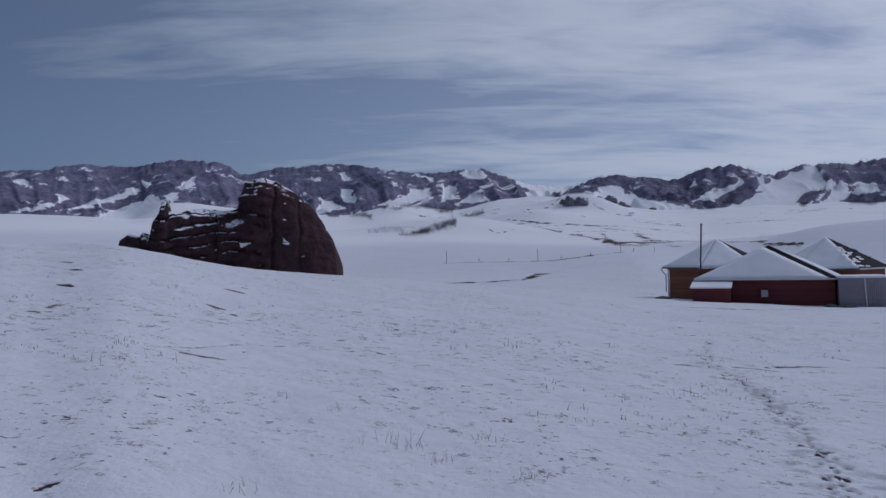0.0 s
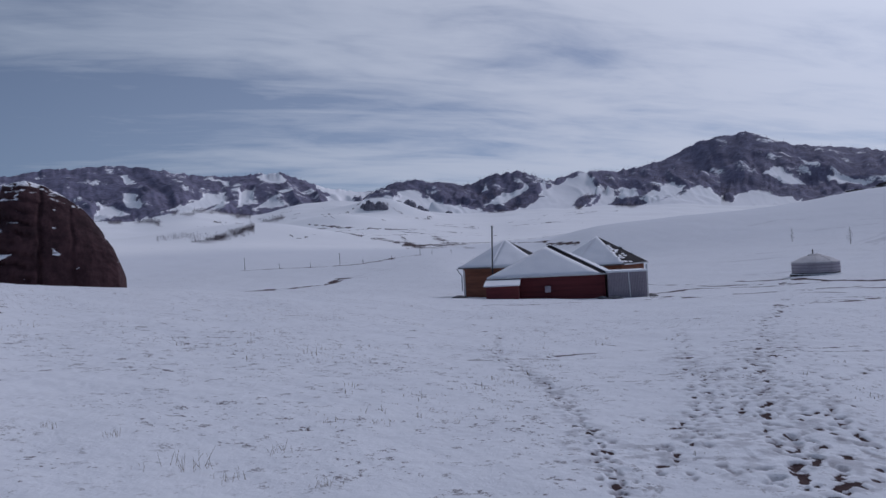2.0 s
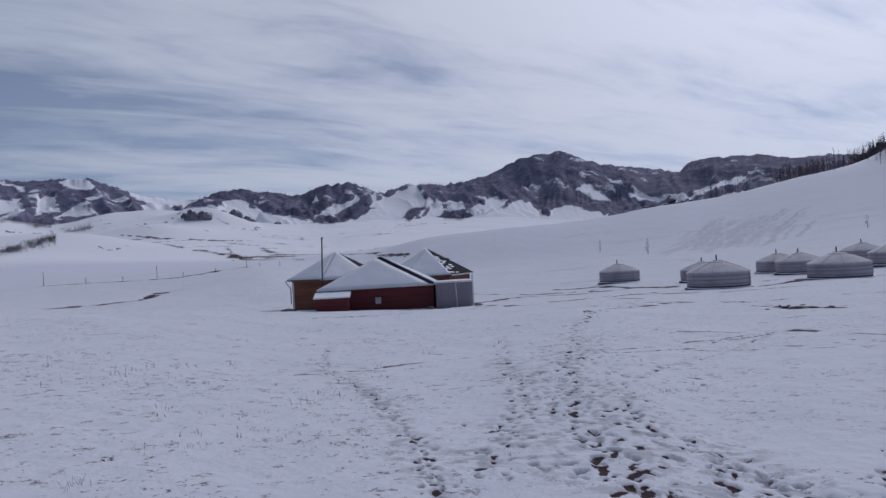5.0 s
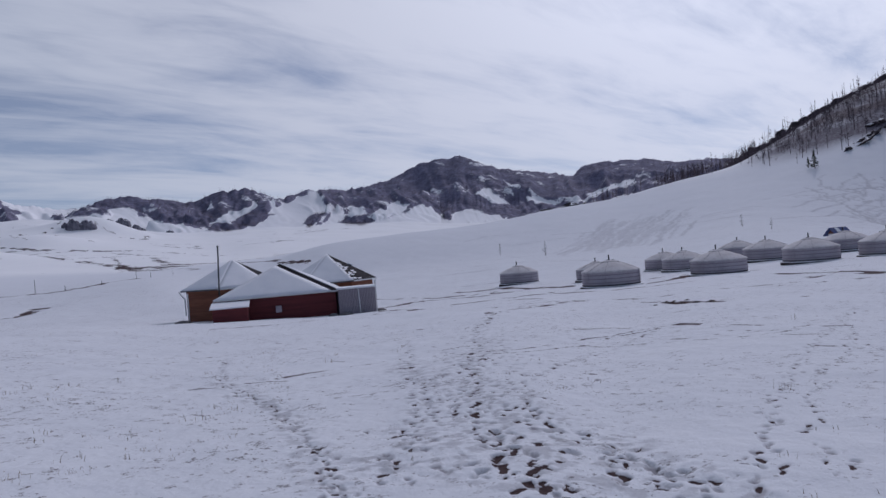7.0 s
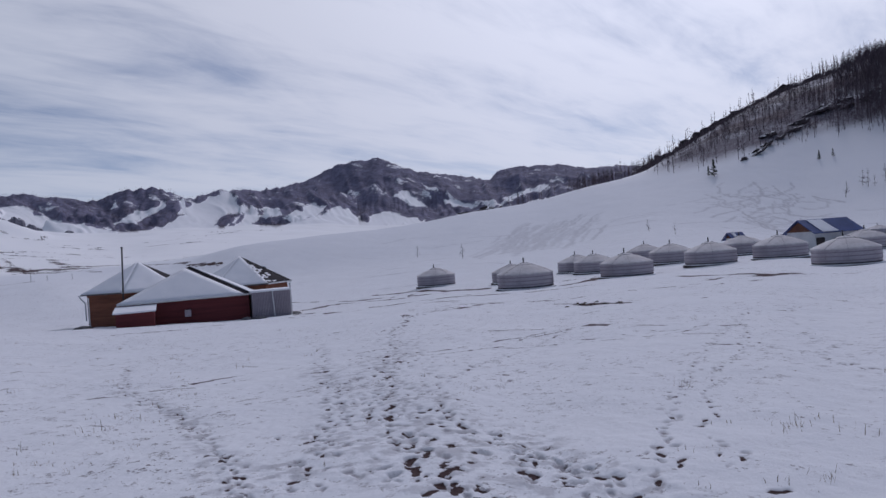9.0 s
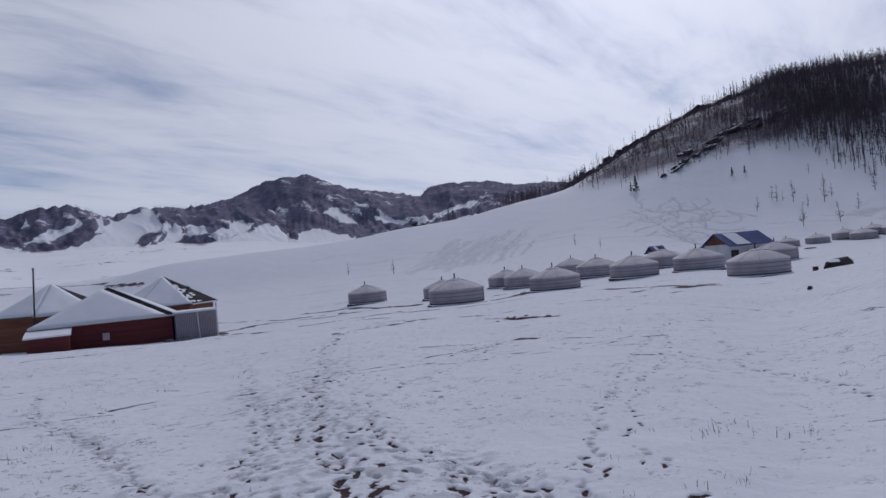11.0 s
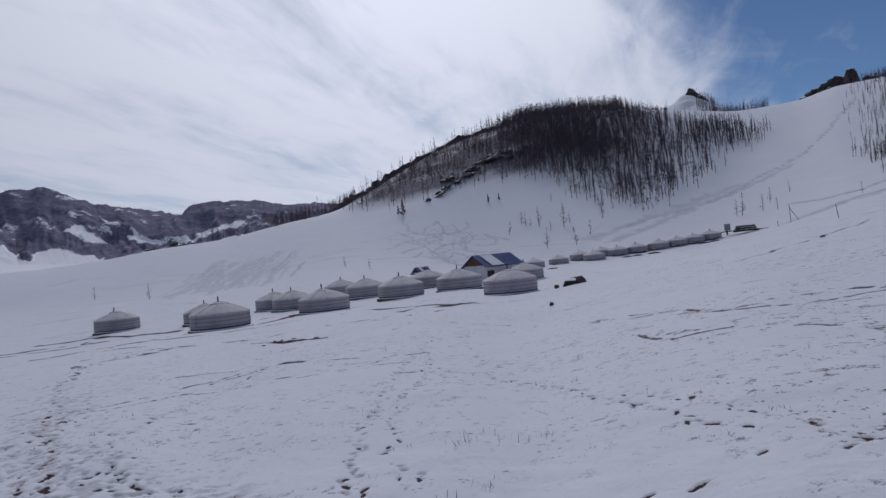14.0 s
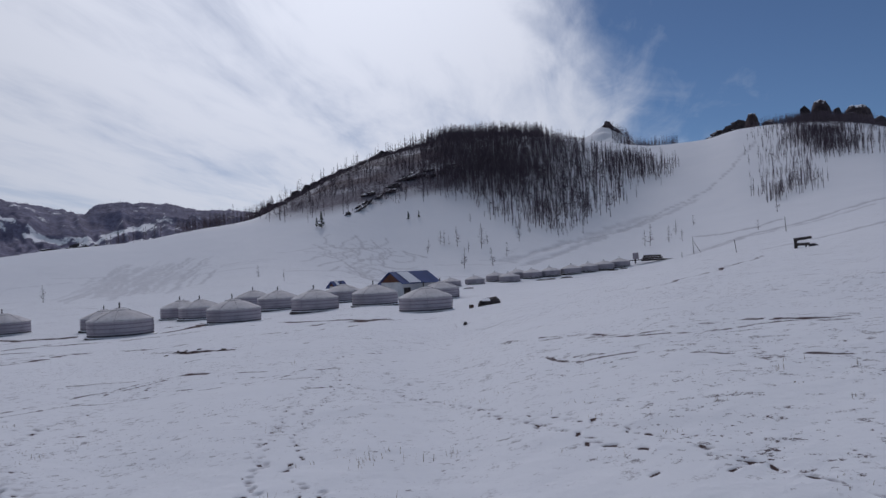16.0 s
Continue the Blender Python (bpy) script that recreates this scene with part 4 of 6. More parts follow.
def mountain_range(name, label, skyline, snowline, r_foot, r_crest, seed, jag=1.0, fields=(), ribs=115.0, snowy=.5, bare_rock=.68, thickets=(), trees=2500, relief=55.0):
    b = np.arange(skyline[0][0], skyline[-1][0], 0.1)
    s = np.concatenate([np.linspace(0, 1, 110), np.linspace(1.03, 1.5, 12)])
    B, S = np.meshgrid(b, s)
    R = r_foot + S * (r_crest - r_foot)
    R = R + 260 * (fbm(B / 5, 0 * B, 2, seed + 9) - .5) * np.minimum(S, 1)
    u = np.clip(S, 0, 1)
    sky_e = curve(skyline, B) + jag * step(.82, 1, u) * (.4 * (fbm(B * 1.7, 0 * B + 2, 5, seed, .62) - .5))
    top = up(sky_e, R)
    low = up(curve(FOOTHILL, B), R) - 14
    rise = .45 * u + .55 * u ** 1.7
    X, Y = R * np.sin(np.radians(B)), R * np.cos(np.radians(B))
    # spurs and gullies running aslant down the face
    wx, wy = X + 120 * (fbm(X / 300, Y / 300, 3, seed + 3) - .5), Y + 120 * (fbm(X / 300, Y / 300, 3, seed + 4) - .5)
    rib = ridged(wx / 330, wy / 520, 3, seed + 5) - .6
    spur = ridged(B * .55 + 1.2 * S + 1.3 * fbm(B * .3, S * 2, 2, seed + 6), S * 1.4, 3, seed + 8) - .6
    crag = ridged(X / 70, Y / 110, 4, seed + 15) - .55
    fall = np.clip(S - 1, 0, 1)
    plain = low + (top - low) * rise
    field = snowfields(fields, B, np.degrees(np.arctan2(plain - EYE, R)), seed + 50)
    Z = plain + (1 - .8 * field) * 4 * u * (1 - u) * (.55 * ribs * rib + relief * spur + 10 * crag) - fall * 420
    E = np.degrees(np.arctan2(Z - EYE, R))
    base = curve(snowline, B)
    patch = fbm(X / 130, Y / 260, 4, seed + 21)
    dark = step(-.2, .25, E - base + 1.6 * (patch - .5))
    drift = fbm(wx / 150, wy / 330, 4, seed + 31) - .30 * rib
    gully = step(snowy, snowy + .1, drift) * (1 - .5 * step(.7, 1.0, u))
    field = snowfields(fields, B, E, seed + 50)
    rock = dark * (1 - .97 * field) * (1 - .6 * gully) * (bare_rock + 1.1 * (ridged(X / 48, Y / 80, 3, seed + 41) - .6) - .35 * rib - .3 * spur)
    grove = snowfields(thickets, B, E, seed + 60) if thickets else 0 * B
    rock = np.maximum(rock, .95 * grove)
    n, k = B.shape
    at = np.arange(n * k).reshape(n, k)
    me = sheet(name, np.stack([X, Y, Z], -1).reshape(-1, 3), np.stack([at[:-1, :-1], at[:-1, 1:], at[1:, 1:], at[1:, :-1]], -1).reshape(-1, 4))
    attribute(me, "rock", rock.ravel())
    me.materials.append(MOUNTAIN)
    rnd = np.random.RandomState(seed)
    chance = ((rock > .62) * (.35 + .65 * (fbm(X / 60, Y / 60, 3, seed + 71) > .5)) * (S <= 1.0) + 2.5 * grove) * (S > .02)
    pick = rnd.choice(B.size, trees, p=(chance / chance.sum()).ravel())
    FAR_TREES.append((np.stack([X, Y, Z], -1).reshape(-1, 3)[pick] + rnd.uniform(-3, 3, (trees, 3)) * (1, 1, .1), seed))
    return tagged(new(name, me), label, "mountain", kind="structure")


FAR_TREES = []
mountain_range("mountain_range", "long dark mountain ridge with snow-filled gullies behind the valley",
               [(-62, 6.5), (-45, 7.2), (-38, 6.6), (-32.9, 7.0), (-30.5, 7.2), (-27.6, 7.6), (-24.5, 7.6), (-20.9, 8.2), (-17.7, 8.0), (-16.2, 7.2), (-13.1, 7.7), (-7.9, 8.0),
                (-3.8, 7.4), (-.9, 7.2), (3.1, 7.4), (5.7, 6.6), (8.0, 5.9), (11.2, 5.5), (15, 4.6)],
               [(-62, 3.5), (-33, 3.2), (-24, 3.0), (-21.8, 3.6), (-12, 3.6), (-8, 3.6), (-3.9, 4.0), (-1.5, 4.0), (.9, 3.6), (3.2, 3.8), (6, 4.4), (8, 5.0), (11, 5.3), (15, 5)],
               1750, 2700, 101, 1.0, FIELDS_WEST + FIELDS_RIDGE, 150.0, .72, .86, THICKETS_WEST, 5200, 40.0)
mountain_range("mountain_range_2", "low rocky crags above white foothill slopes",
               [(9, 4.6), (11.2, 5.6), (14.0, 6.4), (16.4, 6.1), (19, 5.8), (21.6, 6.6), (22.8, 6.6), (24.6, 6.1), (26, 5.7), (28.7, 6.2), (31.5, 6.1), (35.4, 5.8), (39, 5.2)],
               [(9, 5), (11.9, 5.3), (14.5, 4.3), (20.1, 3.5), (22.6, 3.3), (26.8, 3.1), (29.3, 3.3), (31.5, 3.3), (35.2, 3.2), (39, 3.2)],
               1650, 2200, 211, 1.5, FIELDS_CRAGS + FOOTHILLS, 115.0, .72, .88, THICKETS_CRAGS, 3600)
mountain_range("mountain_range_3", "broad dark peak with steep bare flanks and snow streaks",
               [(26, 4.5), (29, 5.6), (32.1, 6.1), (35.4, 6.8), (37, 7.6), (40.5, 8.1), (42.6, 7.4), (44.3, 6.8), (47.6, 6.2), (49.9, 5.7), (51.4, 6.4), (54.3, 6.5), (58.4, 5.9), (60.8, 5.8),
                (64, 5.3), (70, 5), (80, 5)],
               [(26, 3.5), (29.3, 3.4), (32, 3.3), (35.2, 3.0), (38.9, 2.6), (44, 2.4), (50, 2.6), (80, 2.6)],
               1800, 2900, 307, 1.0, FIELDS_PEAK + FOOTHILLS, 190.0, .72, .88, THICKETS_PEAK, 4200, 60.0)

# ---- the great boulder behind the brow ----
def rock_mass(name, tops, depth, foot, seed, strata=0.0, cracks=(), nx=110, na=72, lump=0.5, rugged=0.0, shelf=0.0, beak=0.0):
    """A rock lofted along its length: arched cross-sections under a given top line, with ledges, cracks and weathered lumps."""
    xs = np.linspace(tops[0][0], tops[-1][0], nx)
    ang = np.linspace(0, 2 * np.pi, na, endpoint=False)
    X, A = np.meshgrid(xs, ang, indexing="ij")
    top = np.interp(xs, *np.array(tops).T)[:, None]
    ends = np.clip(np.minimum((X - xs[0]) / 1.2, (xs[-1] - X) / 0.8), 0.02, 1) ** .5
    half = depth * ends * (0.55 + 0.45 * (top - foot) / (max(t for _, t in tops) - foot))
    c, s = np.cos(A), np.sin(A)
    Y = -np.sign(c) * np.abs(c) ** .72 * half
    Z = foot + (top - foot) * np.where(s > 0, np.abs(s) ** .8, 0) + np.where(s < 0, -1.2 * np.abs(s), 0)
    n = fbm(X * .8 + 3, Z * .9 + Y * .6, 5, seed) - .5
    layer = Z * 1.25 + .35 * np.sin(X * .7) + 1.2 * (fbm(X * .35, Z * .35, 3, seed + 2) - .5)
    ledge = step(.62, .95, layer - np.floor(layer))
    broken = np.clip(2.2 * fbm(X * .9, Z * 1.1, 3, seed + 12) - .5, 0, 1.3)
    push = lump * n + strata * (1 - step(.5, 3.0, X)) * (.4 - ledge * broken)
    push = push - shelf * np.exp(-((X + .55) / .8) ** 2) * step(4.7, 5.5, Z - .35 * X)
    for x0, deep, lean in cracks:
        push = push - deep * np.exp(-((X - x0 - lean * (Z - foot) + .25 * (vnoise(Z * 1.3, Z * 0, seed) - .5)) / .13) ** 2)
    Y = Y - np.sign(c) * np.abs(c) ** .6 * push * ends
    Z = Z + np.clip(s, 0, 1) * (lump * .55 * (fbm(X * 1.6, Y * 1.6, 3, seed + 7) - .5) * 1.4)
    if rugged:
        Y = Y - np.sign(c) * rugged * (ridged(X * .55, Z * .8 + Y * .3, 4, seed + 61) - .6) * ends
        Z = Z + np.clip(s, 0, 1) * rugged * 1.1 * (ridged(X * .5, Y * .5, 4, seed + 67) - .6)
    X = X - beak * np.exp(-((Z - 6.75) / .3) ** 2 - ((X - .15) / .45) ** 2)
    at = np.arange(nx * na).reshape(nx, na)
    nxt = np.roll(at, -1, axis=1)
    quads = np.stack([at[:-1], nxt[:-1], nxt[1:], at[1:]], -1).reshape(-1, 4)
    v = np.stack([X, Y, Z], -1).reshape(-1, 3)
    caps = [np.append(v[at[0]].mean(0), 0)[:3], v[at[-1]].mean(0)]
    k = len(v)
    tris = np.concatenate([np.stack([np.full(na, k), nxt[0], at[0]], -1), np.stack([np.full(na, k + 1), at[-1], nxt[-1]], -1)])
    return sheet(name, np.concatenate([v, caps]), quads, tris)


bx, by, bz = spot(-16, 58)
boulder_mesh = rock_mass("boulder", [(-8.7, bz + .9), (-8.2, 3.6), (-7.6, 4.2), (-7.1, 4.0), (-6.85, 5.2), (-6.4, 5.75), (-6.2, 6.55), (-5.85, 6.65), (-5.65, 5.9), (-5.1, 5.75), (-3.5, 5.95), (-1.7, 5.85), (-1.2, 5.9), (-.6, 6.2), (-.25, 7.3), (.1, 8.2), (.7, 8.25), (1.5, 8.45),
                                     (2.4, 8.2), (3.4, 7.7), (4.4, 6.95), (5.3, 6.0), (6.1, 4.9), (6.9, 3.5), (7.4, 2.2), (7.8, bz + .2)],
                         3.6, bz - .6, 5, .42, ((1.9, .3, .05), (4.0, .14, .02), (-2.2, .25, 0)), 260, 260, .5, .16, 1.9, .6)
boulder_mesh.materials.append(BOULDER)
boulder = new("boulder", boulder_mesh)
boulder.matrix_basis = pose(bx, by, 0, 0, 0, 16)
tagged(boulder, "huge dark red-brown granite boulder with snow on ledges", "boulder")
for k, (dx, dy, w, h) in enumerate(((-8.3, -1.6, 2.2, 1.9), (-9.7, -1.4, 1.2, .8), (-7.4, -3.0, 1.0, .5), (-8.2, -2.6, 1.2, .6), (-6.4, -3.4, .8, .45), (-4.8, -4.0, .7, .35))):
    x, y = bx + dx * math.cos(radians(16)) - dy * math.sin(radians(16)), by + dx * math.sin(radians(16)) + dy * math.cos(radians(16))
    z = float(ground_z(x, y)[0])
    me = rock_mass("rock", [(-w / 2, -.05), (-w * .4, h * .7), (-w * .1, h), (w * .25, h * .9), (w * .45, h * .5), (w / 2, -.05)], w * .4, -.15, 31 + k, .2, (), 26, 24, .25)
    me.materials.append(BOULDER)
    rock = new("rock", me)
    rock.matrix_basis = pose(x, y, z - .05, 0, 0, 16 + 20 * k)
    tagged(rock, "small dark broken rock lying in snow beside the boulder", "rock", "rocks round the boulder")


# ---- crags on the hill ----
def broken_rock(wide, high, deep, seed, tower):
    """Angular slabs heaped and leaning on one another, one mesh each."""
    rnd = random.Random(seed)
    slabs = []
    count = max(3, int(wide / 2.6))
    for k in range(count):
        out = bmesh.new()
        slabs.append(out)
        s = (k + .5) / count
        if tower:
            w, d, h = wide * rnd.uniform(.28, .42), deep * rnd.uniform(.6, .9), high * rnd.uniform(.30, .42)
            c = Vector((rnd.uniform(-.1, .1) * wide, rnd.uniform(-.1, .1) * deep, high * (.12 + .68 * s)))
            w *= 1.15 - .35 * s
        else:
            hump = math.sin(math.pi * (.12 + .76 * s)) ** .7 * rnd.uniform(.55, 1.15)
            w, d, h = wide / count * rnd.uniform(.9, 1.7), deep * rnd.uniform(.6, 1.1), high * .62 * hump
            c = Vector((wide * (s - .5) + rnd.uniform(-.4, .4), rnd.uniform(-.3, .3) * deep, high * .38 * hump))
        lean = Euler((rnd.gauss(0, .15), rnd.gauss(-.1, .22), rnd.uniform(-.6, .6))).to_matrix()
        pts = []
        for _ in range(44 if tower else 15):
            v = Vector((rnd.gauss(0, 1), rnd.gauss(0, 1), rnd.gauss(0, 1))).normalized()
            v = Vector([math.copysign(abs(q) ** .55, q) for q in v])
            pts.append(out.verts.new(c + lean @ Vector((v.x * w, v.y * d, v.z * h))))
        made = bmesh.ops.convex_hull(out, input=pts)
        bmesh.ops.delete(out, geom=[g for g in made["geom_interior"] + made["geom_unused"] if isinstance(g, bmesh.types.BMVert)], context="VERTS")
    return slabs


def crag(b, r, wide, high, deep, seed, label, tower=False, tilt=0.0):
    x, y, z = spot(b, r)
    ob = new("rock_outcrop")
    ob.matrix_basis = pose(x, y, z - .06 * high, 0, tilt, -b + dice.uniform(-12, 12))
    for slab in broken_rock(wide, high, deep, seed, tower):
        part("slab", slab, CRAG, ob)
    return tagged(ob, label, "rock", "crags on the hill")


for b, r, wide, high in ((102.0, 610, 10, 9), (101.2, 612, 10, 8), (100.4, 614, 10, 6), (99.6, 616, 8, 3), (103.8, 612, 12, 5), (104.8, 612, 12, 4), (105.8, 610, 12, 6), (106.4, 606, 9, 9), (108.4, 602, 10, 9),
                         (110.4, 600, 12, 8), (111.3, 598, 14, 6), (112.6, 596, 14, 6)):
    crag(b, r, wide, high * (1.7 if b > 98 else 1), 4, int(b * 7), "dark broken granite crag with snow on the hilltop")
for b, r, wide, high, lean in ((102.7, 606, 11.5, 15.5, .1), (107.35, 600, 16, 19.5, -.05), (109.5, 600, 24, 17, .12)):
    x, y, z = spot(b, r)
    w, high = wide / 7, high / 3.5
    me = rock_mass("granite_tower", [(-w, -1), (-w * .9, high * .5), (-w * (.75 - lean), high * .72), (-w * (.5 - lean), high * .96), (w * lean, high), (w * (.4 + lean), high * .93),
                                     (w * .72, high * .72), (w * .93, high * .35), (w, -1)], w * .8, -1.2, int(b * 5), .12, ((-w * .2, .22, .06), (w * .45, .2, -.05)), 70, 70, .75, .5)
    me.materials.append(GRANITE)
    tower = new("granite_tower", me)
    tower.matrix_basis = pose(x, y, z - 1, 0, 0, -b + 8) @ Matrix.Scale(3.5, 4)
    tagged(tower, "rounded dark granite tower on the hill's skyline", "rock", "crags on the hill")
for k in range(22):
    b = 63.5 + 16 * k / 21
    r = float(curve(CREST_R, np.array([b]))[0]) - dice.uniform(2, 10)
    crag(b + dice.uniform(-.3, .3), r, dice.uniform(6, 19), dice.uniform(2.5, 6.0), 3.2, 300 + k, "dark rock ledge along the wooded ridge", tilt=dice.uniform(-28, -6))
for k in range(26):
    s = k / 25
    b = 69.0 + 9.6 * s
    e = float(np.interp(b, [68.7, 69.8, 71.4, 72.5, 75.6, 79], [4.3, 5.0, 6.0, 6.6, 7.9, 8.6]))
    rr = np.linspace(250, 520, 400)
    zz = ground_z(rr * math.sin(radians(b)), rr * math.cos(radians(b)))
    r = float(rr[int(np.argmin(np.abs(np.degrees(np.arctan2(zz - EYE, rr)) - e)))])
    if k % 4 == 2 or b < 69.6:
        continue
    crag(b + dice.uniform(-.3, .3), r + dice.uniform(-7, 7), dice.uniform(4, 11) * (.6 + .5 * s), dice.uniform(1.2, 3.0) * (.6 + .5 * s), dice.uniform(1.5, 3), 400 + k, "dark slanting rock band across the wooded slope", tilt=dice.uniform(-30, -8))
x, y, z = spot(91.8, 700)
me = rock_mass("summit_rock", [(-3.6, -1.9), (-2.7, -.9), (-1.7, -.2), (-1.1, .3), (-.6, .5), (-.3, 1.3), (.15, 1.5), (.5, .8), (1.0, .7), (1.6, .1), (2.6, -.7), (3.6, -1.6), (4.4, -2.4)], 1.5, -2.6, 23, .15, (), 90, 70, 1.0, .9)
me.materials.append(GRANITE)
summit = new("summit_rock", me)
summit.matrix_basis = pose(x, y, z, 0, 0, -92) @ Matrix.Scale(3.6, 4)
tagged(summit, "dark broken rock crowning the far snowy knob", "rock")
for b, r, w, h in ((46.6, 345, 6, 1.4), (47.8, 352, 9, 1.8), (49.4, 358, 8, 2.2), (50.6, 366, 7, 1.6), (53.9, 378, 8, 1.6)):
    crag(b, r, w, h, 2.5, int(b * 9), "low dark rocks on the snowy spur")
for b, e, w, h in ((10.6, 4.15, 22, 15), (11.5, 4.2, 26, 12), (10.1, 4.3, 12, 7), (13.0, 4.5, 14, 6), (13.9, 4.45, 24, 10), (14.8, 4.2, 16, 7), (15.3, 4.0, 12, 5), (17.2, 3.6, 15, 5)):
    rr = np.linspace(500, 1500, 900)
    zz = ground_z(rr * math.sin(radians(b)), rr * math.cos(radians(b)))
    r = float(rr[int(np.argmin(np.abs(np.degrees(np.arctan2(zz - EYE, rr)) - e)))])
    x, y, z = spot(b, r)
    me = rock_mass("knoll", [(-3.4, -.5), (-2.9, 1.3), (-1.9, 2.1), (-1.2, 3.2), (-.2, 3.5), (.7, 2.5), (1.4, 2.8), (2.4, 1.7), (3.1, .9), (3.4, -.5)], 2.6, -1, int(b * 9), .1, (), 50, 50, .9, .6)
    me.materials.append(KNOLL)
    knoll = new("rocky_knoll", me)
    knoll.matrix_basis = pose(x, y, z, 0, 0, -b) @ Matrix.Diagonal((w / 6.8, w / 6.8, h / 3.5, 1))
    tagged(knoll, "grey rocky knoll with bushes among the white foothills", "rock", "knolls in the valley")

# ---- the lodge: three joined pavilions under low hipped roofs ----
HOUSE_B = 25.0
hx, hy, hz = spot(HOUSE_B, 71)
hz -= .1
house = empty("house", hx, hy, hz, -HOUSE_B)
tagged(house, "low red and brown wooden lodge with three snow-covered hipped roofs", "house")


def local(b, r):
    """A bearing and distance in the house's own plan."""
    p = Matrix.Rotation(radians(HOUSE_B), 3, "Z") @ Vector((r * math.sin(radians(b)) - hx, r * math.cos(radians(b)) - hy, 0))
    return p.x, p.y


def high(e, r):
    return EYE + r * math.tan(radians(e)) - hz


def snow_face(corners, thick, seed, cut=0.0):
    """A blanket of snow over a triangular roof face, uneven on top."""
    a, b, c = (Vector(p) for p in corners)
    n = (b - a).cross(c - a).normalized()
    if n.z < 0:
        b, c, n = c, b, -n
    m = 14
    bm, grid = bmesh.new(), {}
    for i in range(m + 1):
        for j in range(m + 1 - i):
            p = a + (b - a) * (i / m) + (c - a) * (j / m)
            rim = min(i, j, m - i - j) / 2
            h = thick * (.55 + .45 * min(rim, 1)) * (.75 + .5 * noise.noise(p * .9 + Vector((seed, 0, 0))))
            grid[i, j] = bm.verts.new(p + n * h)
    for i in range(m):
        for j in range(m - i):
            bm.faces.new((grid[i, j], grid[i + 1, j], grid[i, j + 1]))
            if i + j < m - 1:
                bm.faces.new((grid[i + 1, j], grid[i + 1, j + 1], grid[i, j + 1]))
    edge = [grid[i, 0] for i in range(m + 1)] + [grid[m - j, j] for j in range(1, m + 1)] + [grid[0, j] for j in range(m - 1, 0, -1)]
    low = [bm.verts.new(v.co - n * (thick * 1.1)) for v in edge]
    for k in range(len(edge)):
        q = (k + 1) % len(edge)
        bm.faces.new((edge[q], edge[k], low[k], low[q]))
    return bm


def pavilion(name, cx, cy, sides, radius, spin, wall_top, apex, wall_mat, overhang=.55, bare_from=40, bare_to=125, seed=1, squash=1.0, wall_label="", flecks=0, hip_bare=0.0):
    """Walls, hipped roof, snow on the faces that the sun does not reach. Angles are bearings in the world."""
    def corner(k, rad):
        a = radians(spin + 360 / sides * k)
        return Vector((cx + rad * math.sin(a), cy + rad * squash * math.cos(a), 0))
    bm = bmesh.new()
    ring = [corner(k, radius) for k in range(sides)]
    low = [bm.verts.new(p + Vector((0, 0, -1.2))) for p in ring]
    top = [bm.verts.new(p + Vector((0, 0, wall_top))) for p in ring]
    for k in range(sides):
        bm.faces.new((low[(k + 1) % sides], low[k], top[k], top[(k + 1) % sides]))
    bm.faces.new(top[::-1])
    part("wall", bm, wall_mat, house, wall_label)
    peak = Vector((cx, cy, apex))
    eave = [corner(k, radius + overhang) + Vector((0, 0, wall_top - .12)) for k in range(sides)]
    roof = bmesh.new()
    up_ring = [roof.verts.new(p + Vector((0, 0, .10))) for p in eave]
    low_ring = [roof.verts.new(p) for p in eave]
    tip = roof.verts.new(peak)
    for k in range(sides):
        q = (k + 1) % sides
        roof.faces.new((up_ring[q], up_ring[k], tip))
        roof.faces.new((low_ring[q], low_ring[k], up_ring[k], up_ring[q]))
    roof.faces.new(low_ring)
    deck = part("roof", roof, TAR_ROOF, house, "dark bare roofing felt")
    for k in range(sides):
        q = (k + 1) % sides
        mid = (eave[k] + eave[q]) / 2 - Vector((cx, cy, 0))
        face_b = math.degrees(math.atan2(mid.x, mid.y)) + HOUSE_B
        a, b = eave[k] + Vector((0, 0, .10)), eave[q] + Vector((0, 0, .10))
        if not bare_from < (face_b % 360) < bare_to:
            tip, edge = peak, a
            if 170 < face_b % 360 < 250 and hip_bare:
                share = hip_bare / (b - a).length
                tip, edge = peak.lerp(b, share), a.lerp(b, share)
            part("snow_cover", snow_face((tip, edge, b), .11, seed + k), SNOW, deck, "smooth snow lying on the roof", True)
        else:
            rnd = random.Random(seed + k)
            for _ in range(flecks):
                u, v = rnd.uniform(.35, .97), rnd.uniform(.5, 1.0)
                p = peak.lerp(a.lerp(b, v), u)
                sx, sy = rnd.uniform(.2, .55), rnd.uniform(.08, .2)
                d1, d2 = (b - a).normalized(), (a.lerp(b, .5) - peak).normalized()
                out = [p + d1 * (sx * math.cos(t) * rnd.uniform(.6, 1.2)) + d2 * (sy * math.sin(t) * rnd.uniform(.6, 1.2)) for t in [k2 * .9 for k2 in range(7)]]
                nrm = (b - peak).cross(a - peak).normalized()
                nrm = nrm if nrm.z > 0 else -nrm
                part("snow_patch", prism([o + nrm * .04 for o in out], .06), SNOW, deck)
        part("fascia_board", block(0, (b - a).length, -.02, .02, -.14, .0), WHITE_TRIM if k % 2 else STONE, deck).matrix_basis = Matrix.Translation(eave[k] + Vector((0, 0, .1))) @ (eave[q] - eave[k]).to_track_quat("X", "Z").to_matrix().to_4x4()
    return deck


